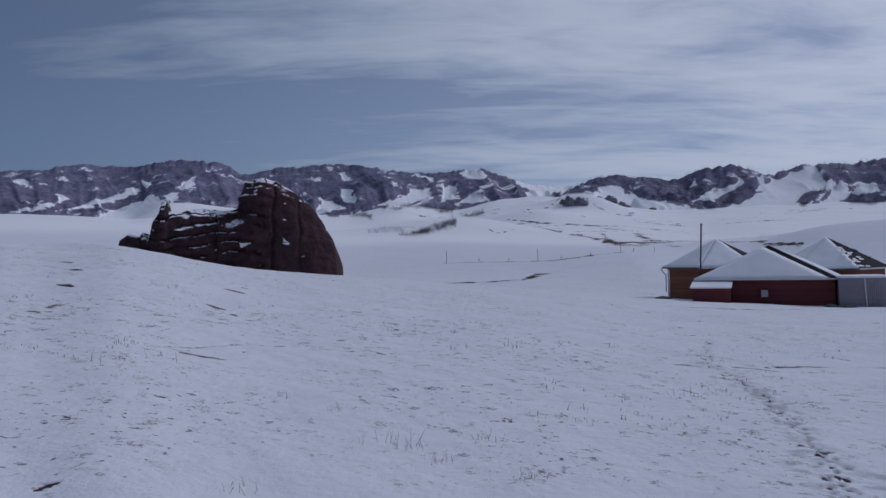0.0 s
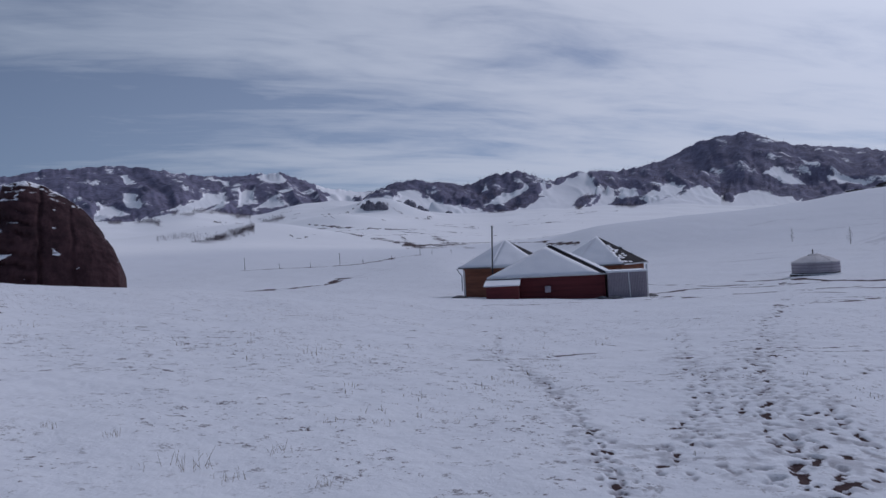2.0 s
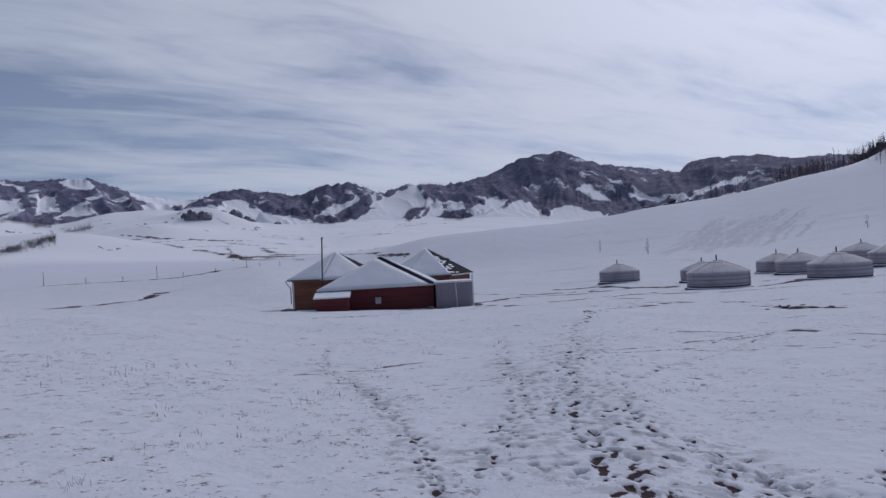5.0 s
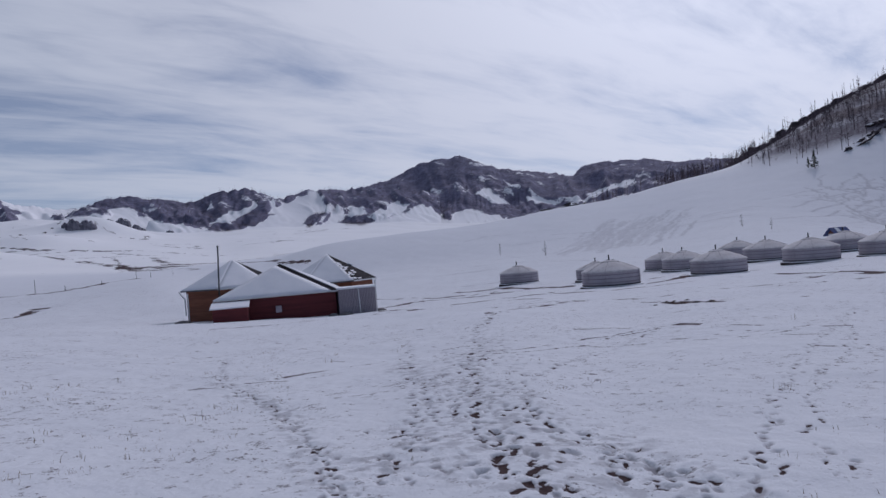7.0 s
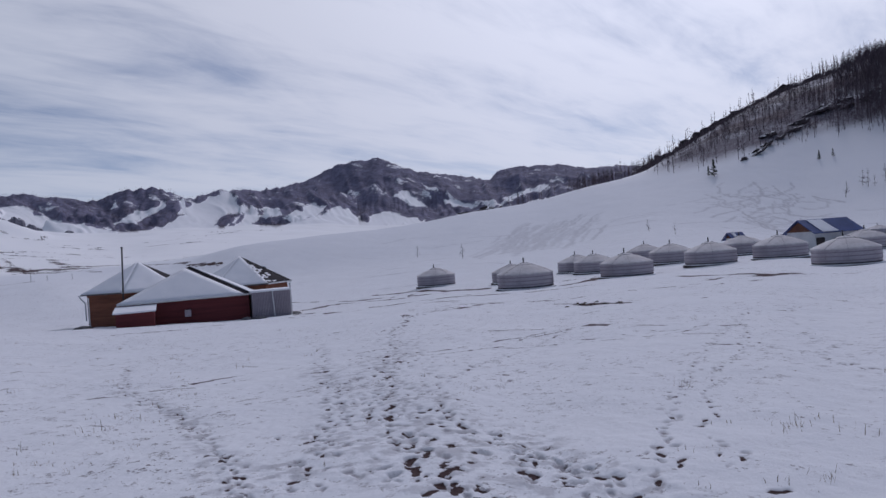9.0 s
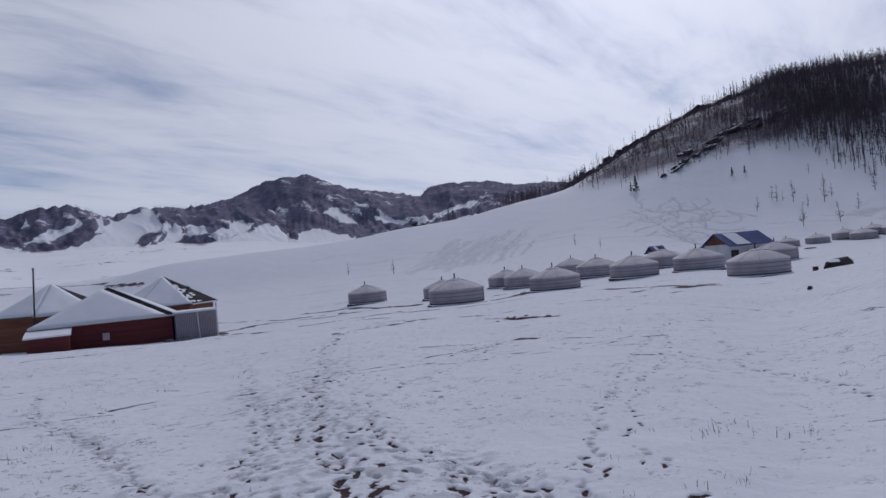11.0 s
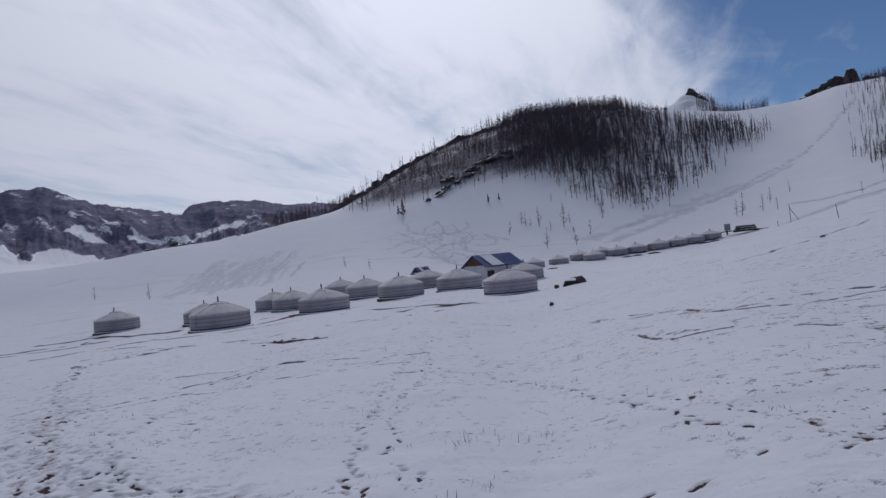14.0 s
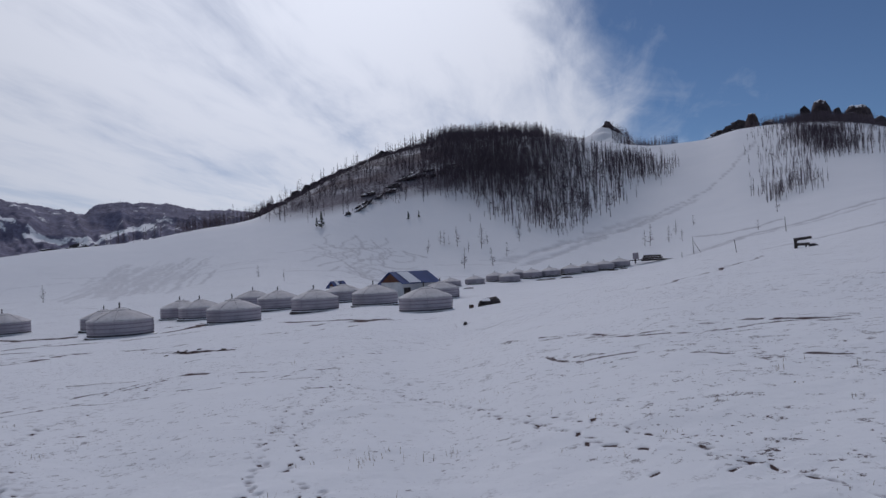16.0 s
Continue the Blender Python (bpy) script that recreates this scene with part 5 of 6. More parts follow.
lx, ly = local(21.75, 78)
pavilion("left", lx, ly, 6, 5.0, 194, high(-1.2, 73), high(1.0, 78), BROWN_BOARD, .55, 30, 140, 3, 1, "brown varnished log wall", 0, 0)
rx_, ry_ = local(29.25, 77)
pavilion("right", rx_, ry_, 6, 4.75, 155, high(-1.45, 73), high(.85, 77), BROWN_BOARD, .5, 20, 165, 9, 1, "brown varnished log wall", 22)
fx, fy = local(25.4, 71.2)
pavilion("front", fx, fy, 4, 7.7, 50, high(-2.15, 66), high(.38, 71), RED_BOARD, .5, 400, 401, 15, .82, "dark red painted board wall", 0, .75)
# plinth, lean-to, sheet-metal store, vent, chimney pipe, gutter pipe
ax, ay = local(21.35, 65.4)
part("lean_to", block(ax - 1.55, ax + 1.5, ay - .9, ay + 1.6, -.9, high(-2.8, 65), .02), RED_BOARD, house, "dark red boarded lean-to")
part("lean_to_roof", prism([(ax - 1.75, ay - 1.15, high(-2.74, 65)), (ax + 1.65, ay - 1.15, high(-2.74, 65)), (ax + 1.65, ay + 1.6, high(-2.35, 66)), (ax - 1.75, ay + 1.6, high(-2.35, 66))], .12), SNOW, house, "thick snow on the lean-to")
sx, sy = local(31.35, 66.5)
store = part("store", block(sx - 1.72, sx + 1.72, sy - .86, sy + 2.4, -1.0, high(-2.15, 66)), GREY_SHEET, house, "grey corrugated metal store")
rib_mesh = mesh_of("panel_rib", rod((0, 0, -1.0), (0, 0, high(-2.15, 66)), .035, .035, 6), GREY_SHEET)
for k in range(24):
    part("panel_rib", rib_mesh, None, store).location = (sx - 1.7 + 3.4 * k / 23, sy - .86, 0)
part("store_roof", block(sx - 1.85, sx + 1.85, sy - 1.05, sy + 2.5, high(-2.15, 66), high(-2.0, 66), .04), SNOW, house, "snow on the flat store roof")
part("pipe", rod((sx + .25, sy - 1.0, -.6), (sx + .1, sy - 1.0, high(-2.05, 65)), .05), WHITE_TRIM, house)
part("porch_post", block(sx + 2.0, sx + 2.16, sy + 1.2, sy + 1.36, -.8, high(-1.6, 67), .02), WHITE_TRIM, house)
vx, vy = local(25.05, 66.0)
part("vent", block(vx - .27, vx + .27, vy - .55, vy + .6, high(-3.55, 65.5), high(-3.05, 65.5), .03), GREY_SHEET, house, "small pale square vent hatch")
px_, py_ = local(20.55, 71)
part("chimney_pipe", rod((px_, py_, high(-1.9, 71)), (px_ + .2, py_, high(2.1, 71)), .075, .07, 10), PIPE, house, "tall thin dark stove pipe")
part("pipe_cap", rod((px_ + .2, py_, high(2.1, 71)), (px_ + .2, py_, high(2.2, 71)), .1, .1, 10), PIPE, house)
gx, gy = local(17.6, 75)
gutter = bmesh.new()
for a, b in (((gx, gy, high(-1.2, 75)), (gx + .15, gy, high(-1.45, 75))), ((gx + .15, gy, high(-1.45, 75)), (gx + .5, gy + .1, high(-1.8, 75))), ((gx + .5, gy + .1, high(-1.8, 75)), (gx + .5, gy + .1, high(-3.1, 75)))):
    rod(a, b, .07, .07, 8, gutter)
part("downpipe", gutter, WHITE_TRIM, house, "white bent downpipe")
qx, qy = local(18.2, 73.2)
part("corner_post", block(qx - .06, qx + .06, qy - .06, qy + .06, -.8, high(-1.4, 73), .02), WHITE_TRIM, house)
part("plinth", block(*(lambda c: (c[0] - 5.2, c[0] + 5.6, c[1] - 5.55, c[1] - 1, -1.4, high(-4.25, 66)))((fx, fy)), .05), STONE, house, "dark stone plinth")
for b, r, w in ((33.1, 70, 1.5), (30.4, 64, 1.8), (29.4, 64.3, 1.2), (17.7, 73.0, 2.2), (33.2, 68.5, 1.8)):
    x, y, z = spot(b, r)
    heap = part("debris_heap", rock_mass("debris_heap", [(-w / 2, -.1), (-w * .3, .18), (0, .3), (w * .3, .2), (w / 2, -.1)], w * .35, -.2, int(b * 10), .1, (), 24, 20, .12), None)
    heap.data.materials.append(STONE)
    heap.matrix_basis = pose(x, y, z, 0, 0, -b)
    tagged(heap, "low dark heap of rubble and thawed earth by the house wall", "rubble", "heaps round the house")


# ---- gers ----
def build_ger():
    ger = empty("ger", 0, 0, 0)
    part("platform", lathe([(3.30, -1.1), (3.32, -.08), (3.26, .0)], 48), DARK_WOOD, ger, "dark round timber platform")
    drift = lambda k, z: .05 * math.sin(k * .55) + .04 * math.sin(k * 1.3 + 1)
    part("snow_rim", lathe([(3.26, -.02), (3.26, .05), (3.16, .09), (2.9, .10)], 48, None, drift), SNOW, ger, "thin snow on the platform's edge", True)
    # shadow at the wall's foot, made as a dark hem band
    part("shadow_hem", lathe([(3.02, .06), (3.07, .08), (3.07, .20), (3.03, .22)], 48), DARK_WOOD, ger, "dark hem band round the wall's foot, shadow included")
    bulge = lambda z: 3.0 + .06 * math.sin(max(0, min(1, z / 1.55)) * math.pi)
    folds = lambda k, z: .012 * math.sin(k * 2.1) + .01 * math.sin(k * 5.3 + z * 3)
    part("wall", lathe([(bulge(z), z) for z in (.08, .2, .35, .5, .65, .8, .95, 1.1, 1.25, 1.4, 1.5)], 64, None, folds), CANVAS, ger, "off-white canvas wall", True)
    roof = part("roof", lathe([(3.12, 1.40), (3.11, 1.49), (2.98, 1.56), (2.4, 1.82), (1.8, 2.06), (1.2, 2.25), (.75, 2.34), (.3, 2.38), (.05, 2.39)], 64, None, lambda k, z: .02 * math.sin(k * 1.7) * (1 if z < 2.3 else 0)), CANVAS_TOP, ger, "lighter canvas roof", True)
    for z in (.42, .80, 1.16):
        part("belt", lathe([(bulge(z) + .015, z - .045), (bulge(z) + .045, z - .03), (bulge(z) + .045, z + .03), (bulge(z) + .015, z + .045)], 64), ROPE, ger)
    for k in range(4):
        a = radians((262, 300, 20, 140)[k])
        bm = bmesh.new()
        pts = [(.75, 2.36), (1.2, 2.265), (1.8, 2.075), (2.4, 1.835), (3.12, 1.5), (3.08, .3)]
        for (r0, z0), (r1, z1) in zip(pts, pts[1:]):
            rod((r0 * math.cos(a), r0 * math.sin(a), z0), (r1 * math.cos(a), r1 * math.sin(a), z1), .014, .014, 5, bm)
        part("rope", bm, ROPE, roof)
    part("crown_ring", lathe([(.82, 2.30), (.82, 2.37), (.66, 2.45), (.36, 2.51), (.05, 2.53)], 32), CANVAS_TOP, roof, "raised crown ring under a flap")
    flap = bmesh.new()
    for k in range(9):
        a0, a1 = radians(20 + 20 * k), radians(40 + 20 * k)
        prism([(.3 * math.cos(a0), .3 * math.sin(a0), 2.36), (.95 * math.cos(a0), .95 * math.sin(a0), 2.36), (.95 * math.cos(a1), .95 * math.sin(a1), 2.36), (.3 * math.cos(a1), .3 * math.sin(a1), 2.57)], .05, flap)
    part("crown_flap", flap, OLD_CANVAS, roof, "grey felt flap folded over the crown")
    part("stove_pipe", rod((-.25, .2, 2.2), (-.25, .2, 3.05), .075, .075, 10), PIPE, ger, "dark stove pipe")
    return ger


GERS = [(45.0, 104, .98), (52.4, 73, 1.0), (51.3, 95, .92), (56.7, 103, .95), (58.1, 97, .95), (60.6, 81, 1.0), (62.1, 113, .95), (64.1, 101, 1.0), (67.0, 88, 1.0), (69.3, 108, 1.0),
        (71.9, 89, 1.0), (76.1, 69.5, .92), (77.4, 108, 1.0), (78.3, 200, 1.0), (80.3, 204, 1.0), (82.05, 211, 1.05), (83.2, 207, 1.1), (83.85, 216, 1.05), (85.1, 214, 1.08), (86.6, 216, 1.08), (88.3, 218, 1.12), (89.7, 220.5, 1.1), (90.95, 222.5, 1.1), (92.2, 226, 1.1)]
first = None
for k, (b, r, size) in enumerate(GERS):
    x, y, _ = spot(b, r)
    rim = [float(ground_z(x + 3 * math.cos(a), y + 3 * math.sin(a))[0]) for a in (0, 1.57, 3.14, 4.71)]
    z = max(rim) * .5 + sum(rim) / 8 + (.05 if r < 130 else -.1)
    m = pose(x, y, z, 0, 0, -b + dice.uniform(-50, 30)) @ Matrix.Diagonal((size * .96, size * .96, size * 1.08, 1))
    if first is None:
        first = build_ger()
        first.matrix_basis = m
        ob = first
    else:
        ob = copy_thing(first, pose(x, y, z, 0, 0, -b + dice.uniform(-50, 30)))
        ob.scale = (size * .96, size * .96, size * (1.04 if r < 130 else .93))
    near = r < 130
    tagged(ob, "round off-white canvas ger with roped walls and a stove pipe" if near else "small round white canvas ger in a row below the hill", "ger", "gers at the foot of the hill" if near else "far row of gers")


# ---- blue-roofed timber house behind the gers ----
def blue_house(b, r, wide, deep, wall, ridge, name_label, turn):
    x, y, z = spot(b, r)
    h = empty("cabin", x, y, z, turn)
    tagged(h, name_label, "house")
    part("wall", block(-wide / 2, wide / 2, -deep / 2, deep / 2, -1.5, wall, .02), WHITE_TRIM, h, "whitewashed wall")
    for side in (-1, 1):
        gable = bmesh.new()
        xa = side * wide / 2
        pts = [(xa, -deep / 2, wall), (xa, deep / 2, wall), (xa, 0, ridge)]
        f = [gable.verts.new(p) for p in pts] + [gable.verts.new((p[0] + side * .06, p[1], p[2])) for p in pts]
        gable.faces.new(f[:3]), gable.faces.new(f[3:][::-1])
        for i in range(3):
            gable.faces.new((f[i], f[(i + 1) % 3], f[3 + (i + 1) % 3], f[3 + i]))
        part("gable", gable, ORANGE_WOOD, h, "orange-brown timber gable")
    for side in (-1, 1):
        roof = part("roof_slope", prism([(-wide / 2 - .5, side * (deep / 2 + .5), wall - .25), (wide / 2 + .5, side * (deep / 2 + .5), wall - .25), (wide / 2 + .5, 0, ridge + .1), (-wide / 2 - .5, 0, ridge + .1)], .1), BLUE_ROOF, h, "blue sheet-metal roof")
        q = side * (deep / 2 + .4)
        part("snow_patch", prism([(-wide * .36, q, wall - .1), (-wide * .02, q, wall - .1), (-wide * .06, q * .1, ridge + .04), (-wide * .38, q * .1, ridge + .04)], .05), SNOW, roof, "melting snow on the roof")
    part("door", block(-wide / 2 + .15, -wide / 2 + min(1.5, wide * .4), -deep / 2 - .08, -deep / 2 + .05, .1, 2.0, .02), DARK_WOOD, h, "dark wooden door")
    return h


blue_house(74.8, 112, 7.4, 5.4, 2.9, 4.5, "timber cabin with a blue metal roof behind the gers", -75 + 42)
blue_house(68.85, 117, 1.7, 2.0, 2.2, 3.0, "small hut with a blue roof among the gers", -69 + 35)

# ---- trees: bare larches, a few dark young conifers, the burnt wood on the hill ----
def bare_tree(height, seed, spread=.22):
    """Trunk and crown as two meshes: a leaning tapered stem with short bare limbs that fork once."""
    rnd = random.Random(seed)
    stem, crown = bmesh.new(), bmesh.new()
    pts, p = [], Vector((0, 0, -.4))
    n = 6
    for k in range(n + 1):
        pts.append(p.copy())
        p += Vector((rnd.gauss(0, .012) * height, rnd.gauss(0, .012) * height, (height + .4) / n))
    for k in range(n):
        rod(pts[k], pts[k + 1], (.014 * height + .015) * (1 - k / (n + .6)), (.014 * height + .015) * (1 - (k + 1) / (n + .6)), 6, stem)
    for k in range(int(12 + height * 2.4)):
        s = rnd.uniform(.2, .98)
        q = pts[min(n - 1, int(s * n))].lerp(pts[min(n, int(s * n) + 1)], s * n - int(s * n))
        a, long = rnd.uniform(0, 6.28), height * spread * (1.08 - s) * rnd.uniform(.5, 1.1) + .15
        way = Vector((math.cos(a), math.sin(a), rnd.uniform(.1, .75)))
        end = q + way * long
        rod(q, end, .006 * height, .003 * height, 3, crown)
        for _ in range(3):
            f = q.lerp(end, rnd.uniform(.35, .95))
            rod(f, f + Vector((rnd.gauss(0, 1), rnd.gauss(0, 1), rnd.uniform(0, 1))) * long * .32, .0045 * height, .002 * height, 3, crown)
    return stem, crown


def conifer(height, seed):
    rnd = random.Random(seed)
    stem, crown = bmesh.new(), bmesh.new()
    rod((0, 0, -.4), (0, 0, height), .03 * height, .004 * height, 6, stem)
    for k in range(46):
        s = (k + rnd.random()) / 46
        long = height * .24 * (1.05 - s) * rnd.uniform(.7, 1.15)
        a = rnd.uniform(0, 6.28)
        q = Vector((0, 0, height * (.12 + .86 * s)))
        for _ in range(5):
            c = q + Vector((math.cos(a), math.sin(a), -.15)) * long * rnd.uniform(.25, 1)
            w = height * .05
            v = [crown.verts.new(c + Vector((rnd.uniform(-w, w), rnd.uniform(-w, w), rnd.uniform(-w, w)))) for _ in range(4)]
            for f in ((0, 1, 2), (0, 2, 3), (0, 3, 1), (1, 3, 2)):
                crown.faces.new([v[i] for i in f])
    return stem, crown


def plant(kind, b, r, height, seed, label, group):
    x, y, z = spot(b, r)
    stem, crown = (bare_tree if kind == "bare" else conifer)(height, seed)
    tree = empty("tree", x, y, z - .05, seed * 40)
    tagged(tree, label, "tree", group)
    part("trunk", stem, BARK, tree)
    part("crown", crown, TWIG if kind == "bare" else NEEDLE, tree, "thin bare branches" if kind == "bare" else "dense dark needles")


def reach(b, e, r0=110, r1=640):
    """How far off the ground lies at an angle above the eye."""
    rr = np.linspace(r0, r1, 900)
    zz = ground_z(rr * math.sin(radians(b)), rr * math.cos(radians(b)))
    return float(rr[int(np.argmax(np.degrees(np.arctan2(zz - EYE, rr)) > e))])


LONE = [(43.6, -.4, 1.0), (47.35, -.75, 1.35), (62.6, .3, 1.0), (64.6, -.1, .9), (76.5, 1.6, 1.2), (77.6, 2.3, 1.2), (77.9, 2.2, 1.3), (78.3, 2.2, .8), (79.0, 2.0, 1.7), (81.0, 1.8, 2.1), (81.5, 2.1, 1.1),
        (79.5, .15, 1.8), (79.9, 1.5, 1.0), (81.9, .25, 1.6), (83.1, 1.0, 1.2), (84.2, 2.2, 1.5), (94.3, 1.2, 1.3), (94.65, 1.2, 1.8), (96.1, 1.4, 1.4), (96.65, 2.0, 1.2), (97.1, 1.4, 1.0),
        (98.0, 2.6, .9), (104.0, 3.2, 1.3), (102.6, 1.9, .9), (80.2, 4.0, .8)]
for k, (b, e, tall) in enumerate(LONE):
    r = reach(b, e)
    plant("bare", b, r, r * math.tan(radians(tall)), 20 + k, "slender leafless larch standing alone on the snowy slope", "lone trees on the slope")
for k, (b, e, tall) in enumerate(((67.8, 4.1, 1.35), (67.4, 4.2, .8), (75.0, 4.5, .7), (75.9, 4.6, .6))):
    r = reach(b, e)
    plant("conifer", b, r, r * math.tan(radians(tall)), 70 + k, "small dark conifer on the open snow", "conifers on the slope")


def wood(name, label, places, low, tall, seed, limbs=15, spread=.15):
    """Many bare trees far off, joined: tapered stems with fine limbs."""
    rnd = np.random.RandomState(seed)
    n = len(places)
    base = np.array(places)
    h = rnd.uniform(low, tall, n)
    lean = rnd.normal(0, .03, (n, 2)) * h[:, None]
    v, f = [], []
    off = 0
    rad = .0135 * h + .027
    for ring, s in ((0, 0.0), (1, .55), (2, 1.0)):
        for k in range(3):
            a = 2.094 * k
            w = rad * (1 - .8 * s)
            v.append(np.stack([base[:, 0] + lean[:, 0] * s + w * np.cos(a), base[:, 1] + lean[:, 1] * s + w * np.sin(a), base[:, 2] - .4 + (h + .4) * s], -1))
    stem_v = np.stack(v, 1)
    one = [[r * 3 + k, r * 3 + (k + 1) % 3, r * 3 + 3 + (k + 1) % 3, r * 3 + 3 + k] for r in range(2) for k in range(3)]
    quads = (np.arange(n)[:, None, None] * 9 + np.array(one)[None]).reshape(-1, 4)
    s = rnd.uniform(.25, 1.0, (n, limbs))
    a = rnd.uniform(0, 6.283, (n, limbs))
    long = h[:, None] * spread * (1.12 - s) * rnd.uniform(.5, 1.2, (n, limbs)) + .1
    q = np.stack([base[:, 0, None] + lean[:, 0, None] * s, base[:, 1, None] + lean[:, 1, None] * s, base[:, 2, None] + h[:, None] * s], -1)
    tip = q + np.stack([np.cos(a) * long, np.sin(a) * long, long * rnd.uniform(.1, .8, (n, limbs))], -1)
    wide = (.011 * h[:, None, None] + .035) * np.array([0, 0, 1.0])
    limb_v = np.stack([q - wide, q + wide, tip], 2).reshape(-1, 3)
    tris = np.arange(len(limb_v)).reshape(-1, 3) + n * 9
    me = sheet(name, np.concatenate([stem_v.reshape(-1, 3), limb_v]), quads, tris)
    me.materials.append(TWIG)
    return tagged(new(name, me), label, "wood", kind="stuff")


def scatter(n, b0, b1, test, seed, r0=240, r1=640):
    """Random places on the hill where test(bearing, degrees above the eye, distance) allows a tree."""
    rnd = np.random.RandomState(seed)
    b, r = rnd.uniform(b0, b1, n), np.sqrt(rnd.uniform(r0 ** 2, r1 ** 2, n))
    x, y = r * np.sin(np.radians(b)), r * np.cos(np.radians(b))
    z = ground_z(x, y)
    e = np.degrees(np.arctan2(z - EYE, r))
    ok = rnd.rand(n) < test(b, e, r, x, y)
    return np.stack([x, y, z], -1)[ok]


EDGE = [(53, 3.3), (58, 4.0), (62, 4.5), (66, 4.6), (69.7, 4.9), (74, 5.5), (76.8, 5.6), (80.2, 5.6), (81.5, 3.8), (85.7, 2.4), (88, 2.1), (90.8, 3.2), (94, 4.6), (97.1, 6.3), (98.5, 7.7), (100, 9)]


def hill_wood(b, e, r, x, y):
    lower = curve(EDGE, b)
    depth = e - lower + 1.1 * (fbm(x / 26, y / 26, 3, 71) - .5)
    inside = step(-.15, 2.4, depth)
    heart = np.exp(-((b - 82.5) / 5.5) ** 2 - ((e - 7.9) / 2.6) ** 2)
    crest = (r < curve(CREST_R, b) + np.interp(b, [60, 68, 74, 78], [-30, -26, -16, 14])) * (e < np.interp(b, [85, 87, 89.5, 92, 97, 99], [12, 10.4, 9.3, 8.6, 7.6, 7.0]))
    crest = crest * np.where(b < 75, .12 + .88 * step(25, 95, curve(CREST_R, b) - r), 1)
    return crest * inside * (.35 + 1.3 * step(.3, .7, fbm(x / 13, y / 13, 3, 79))) * np.clip(.24 - .06 * (1 - step(74, 79, b)) + .95 * heart + .60 * step(76, 80, b) * (1 - step(93, 99, b)) - .1 * step(95, 98, b), 0, 1)


wood("hill_wood", "dense wood of bare dark larches on the hillside", scatter(22000, 60, 100, hill_wood, 5), 4, 11.5, 6, 16, .2)
wood("burnt_wood", "close-set dark burnt larches in the heart of the hillside wood", scatter(15000, 76, 90, lambda b, e, r, x, y: np.exp(-((b - 82) / 3.6) ** 2 - ((e - 8.8) / 1.7) ** 2) * (r < curve(CREST_R, b) + 6), 17, 330, 580), 4, 9, 18, 14, .2)
wood("undergrowth", "low dark scrub among the rocks of the wooded ridge", scatter(17000, 62, 90, lambda b, e, r, x, y: (r < curve(CREST_R, b) + 8) * step(-.2, 1.0, e - curve(EDGE, b) - .3) * step(.28, .5, fbm(x / 20, y / 20, 3, 73)) * .85, 15, 280, 600), 1.4, 3.6, 16, 10, .5)
wood("spur_wood", "thin row of bare trees along the snowy spur", scatter(9000, 50.5, 64, lambda b, e, r, x, y: (r > curve(CREST_R, b) - 45) * (r < curve(CREST_R, b) + 60) * (.02 + .34 * step(56.3, 57.6, b)) * step(.38, .55, fbm(x / 16, y / 16, 3, 77)), 7, 320, 520), 3.5, 9.0, 8, 18, .2)
wood("slope_thicket", "clump of bare young trees below the crags", scatter(3600, 101.5, 107.5, lambda b, e, r, x, y: np.exp(-((b - 104.8) / 1.9) ** 2 - ((e - 4.9) / 1.4) ** 2) * .8 * step(.36, .6, fbm(x / 9, y / 9, 3, 83)), 9, 300, 520), 3, 8.5, 10)
wood("crag_wood", "bare trees below and between the granite crags", scatter(15000, 100, 113, lambda b, e, r, x, y: step(5.7, 8.0, e) * (.06 + np.exp(-((b - 107.4) / 2.3) ** 2) * step(.3, .55, fbm(x / 22, y / 22, 3, 81))) * step(102, 105, b) * (r < curve(CREST_R, b) - 12), 11, 380, 625), 3, 8, 12)
wood("ridge_trees", "few bare trees on the far saddle", scatter(1500, 92.2, 97.3, lambda b, e, r, x, y: .55 * step(8.2, 8.8, e) * step(.35, .6, fbm(x / 14, y / 14, 3, 85)), 13, 600, 700), 6, 11, 14)
for places, seed in FAR_TREES:
    wood("mountain_forest", "sparse dark forest on the far mountain slopes", places, 4, 11, seed, 6, .22)
wood("valley_brush", "dark leafless brush across the face of a snowy mound", scatter(17000, -3.6, 1.2, lambda b, e, r, x, y: .5 * np.exp(-((e - 2.12 - .25 * (b + 2.2)) / .26) ** 2) * step(.3, .6, fbm(x / 7, y / 7, 3, 35)), 31, 560, 660), .8, 3.0, 32, 9, .5)
# brush on the far mounds
wood("valley_brush", "scattered leafless bushes at the foot of a snowy mound", scatter(260, -6.2, -3.0, lambda b, e, r, x, y: .5 + 0 * b, 22, 580, 605), 1.2, 3, 22, 10, .35)
wood("foothill_thicket", "dark thickets in the folds of the white foothills", scatter(60000, -10, 50, lambda b, e, r, x, y: .5 * snowfields(GROVES, b, e, 160), 33, 1000, 1620), 2.5, 7, 34, 7, .3)


# ---- posts, scrap and small things ----
def post(b, r, high, lean=0.0, brace=False, radius=.09):
    x, y, z = spot(b, r)
    p = empty("pole", x, y, z, -b)
    tagged(p, "thin weathered wooden pole standing in the snow", "pole", "poles")
    part("shaft", rod((0, 0, -.5), (lean * high, 0, high), radius, radius * .75, 8), DARK_WOOD, p)
    if brace:
        part("brace", rod((.05, 0, high * .75), (high * .45, 0, -.3), radius * .8, radius * .7, 8), DARK_WOOD, p)
    return p


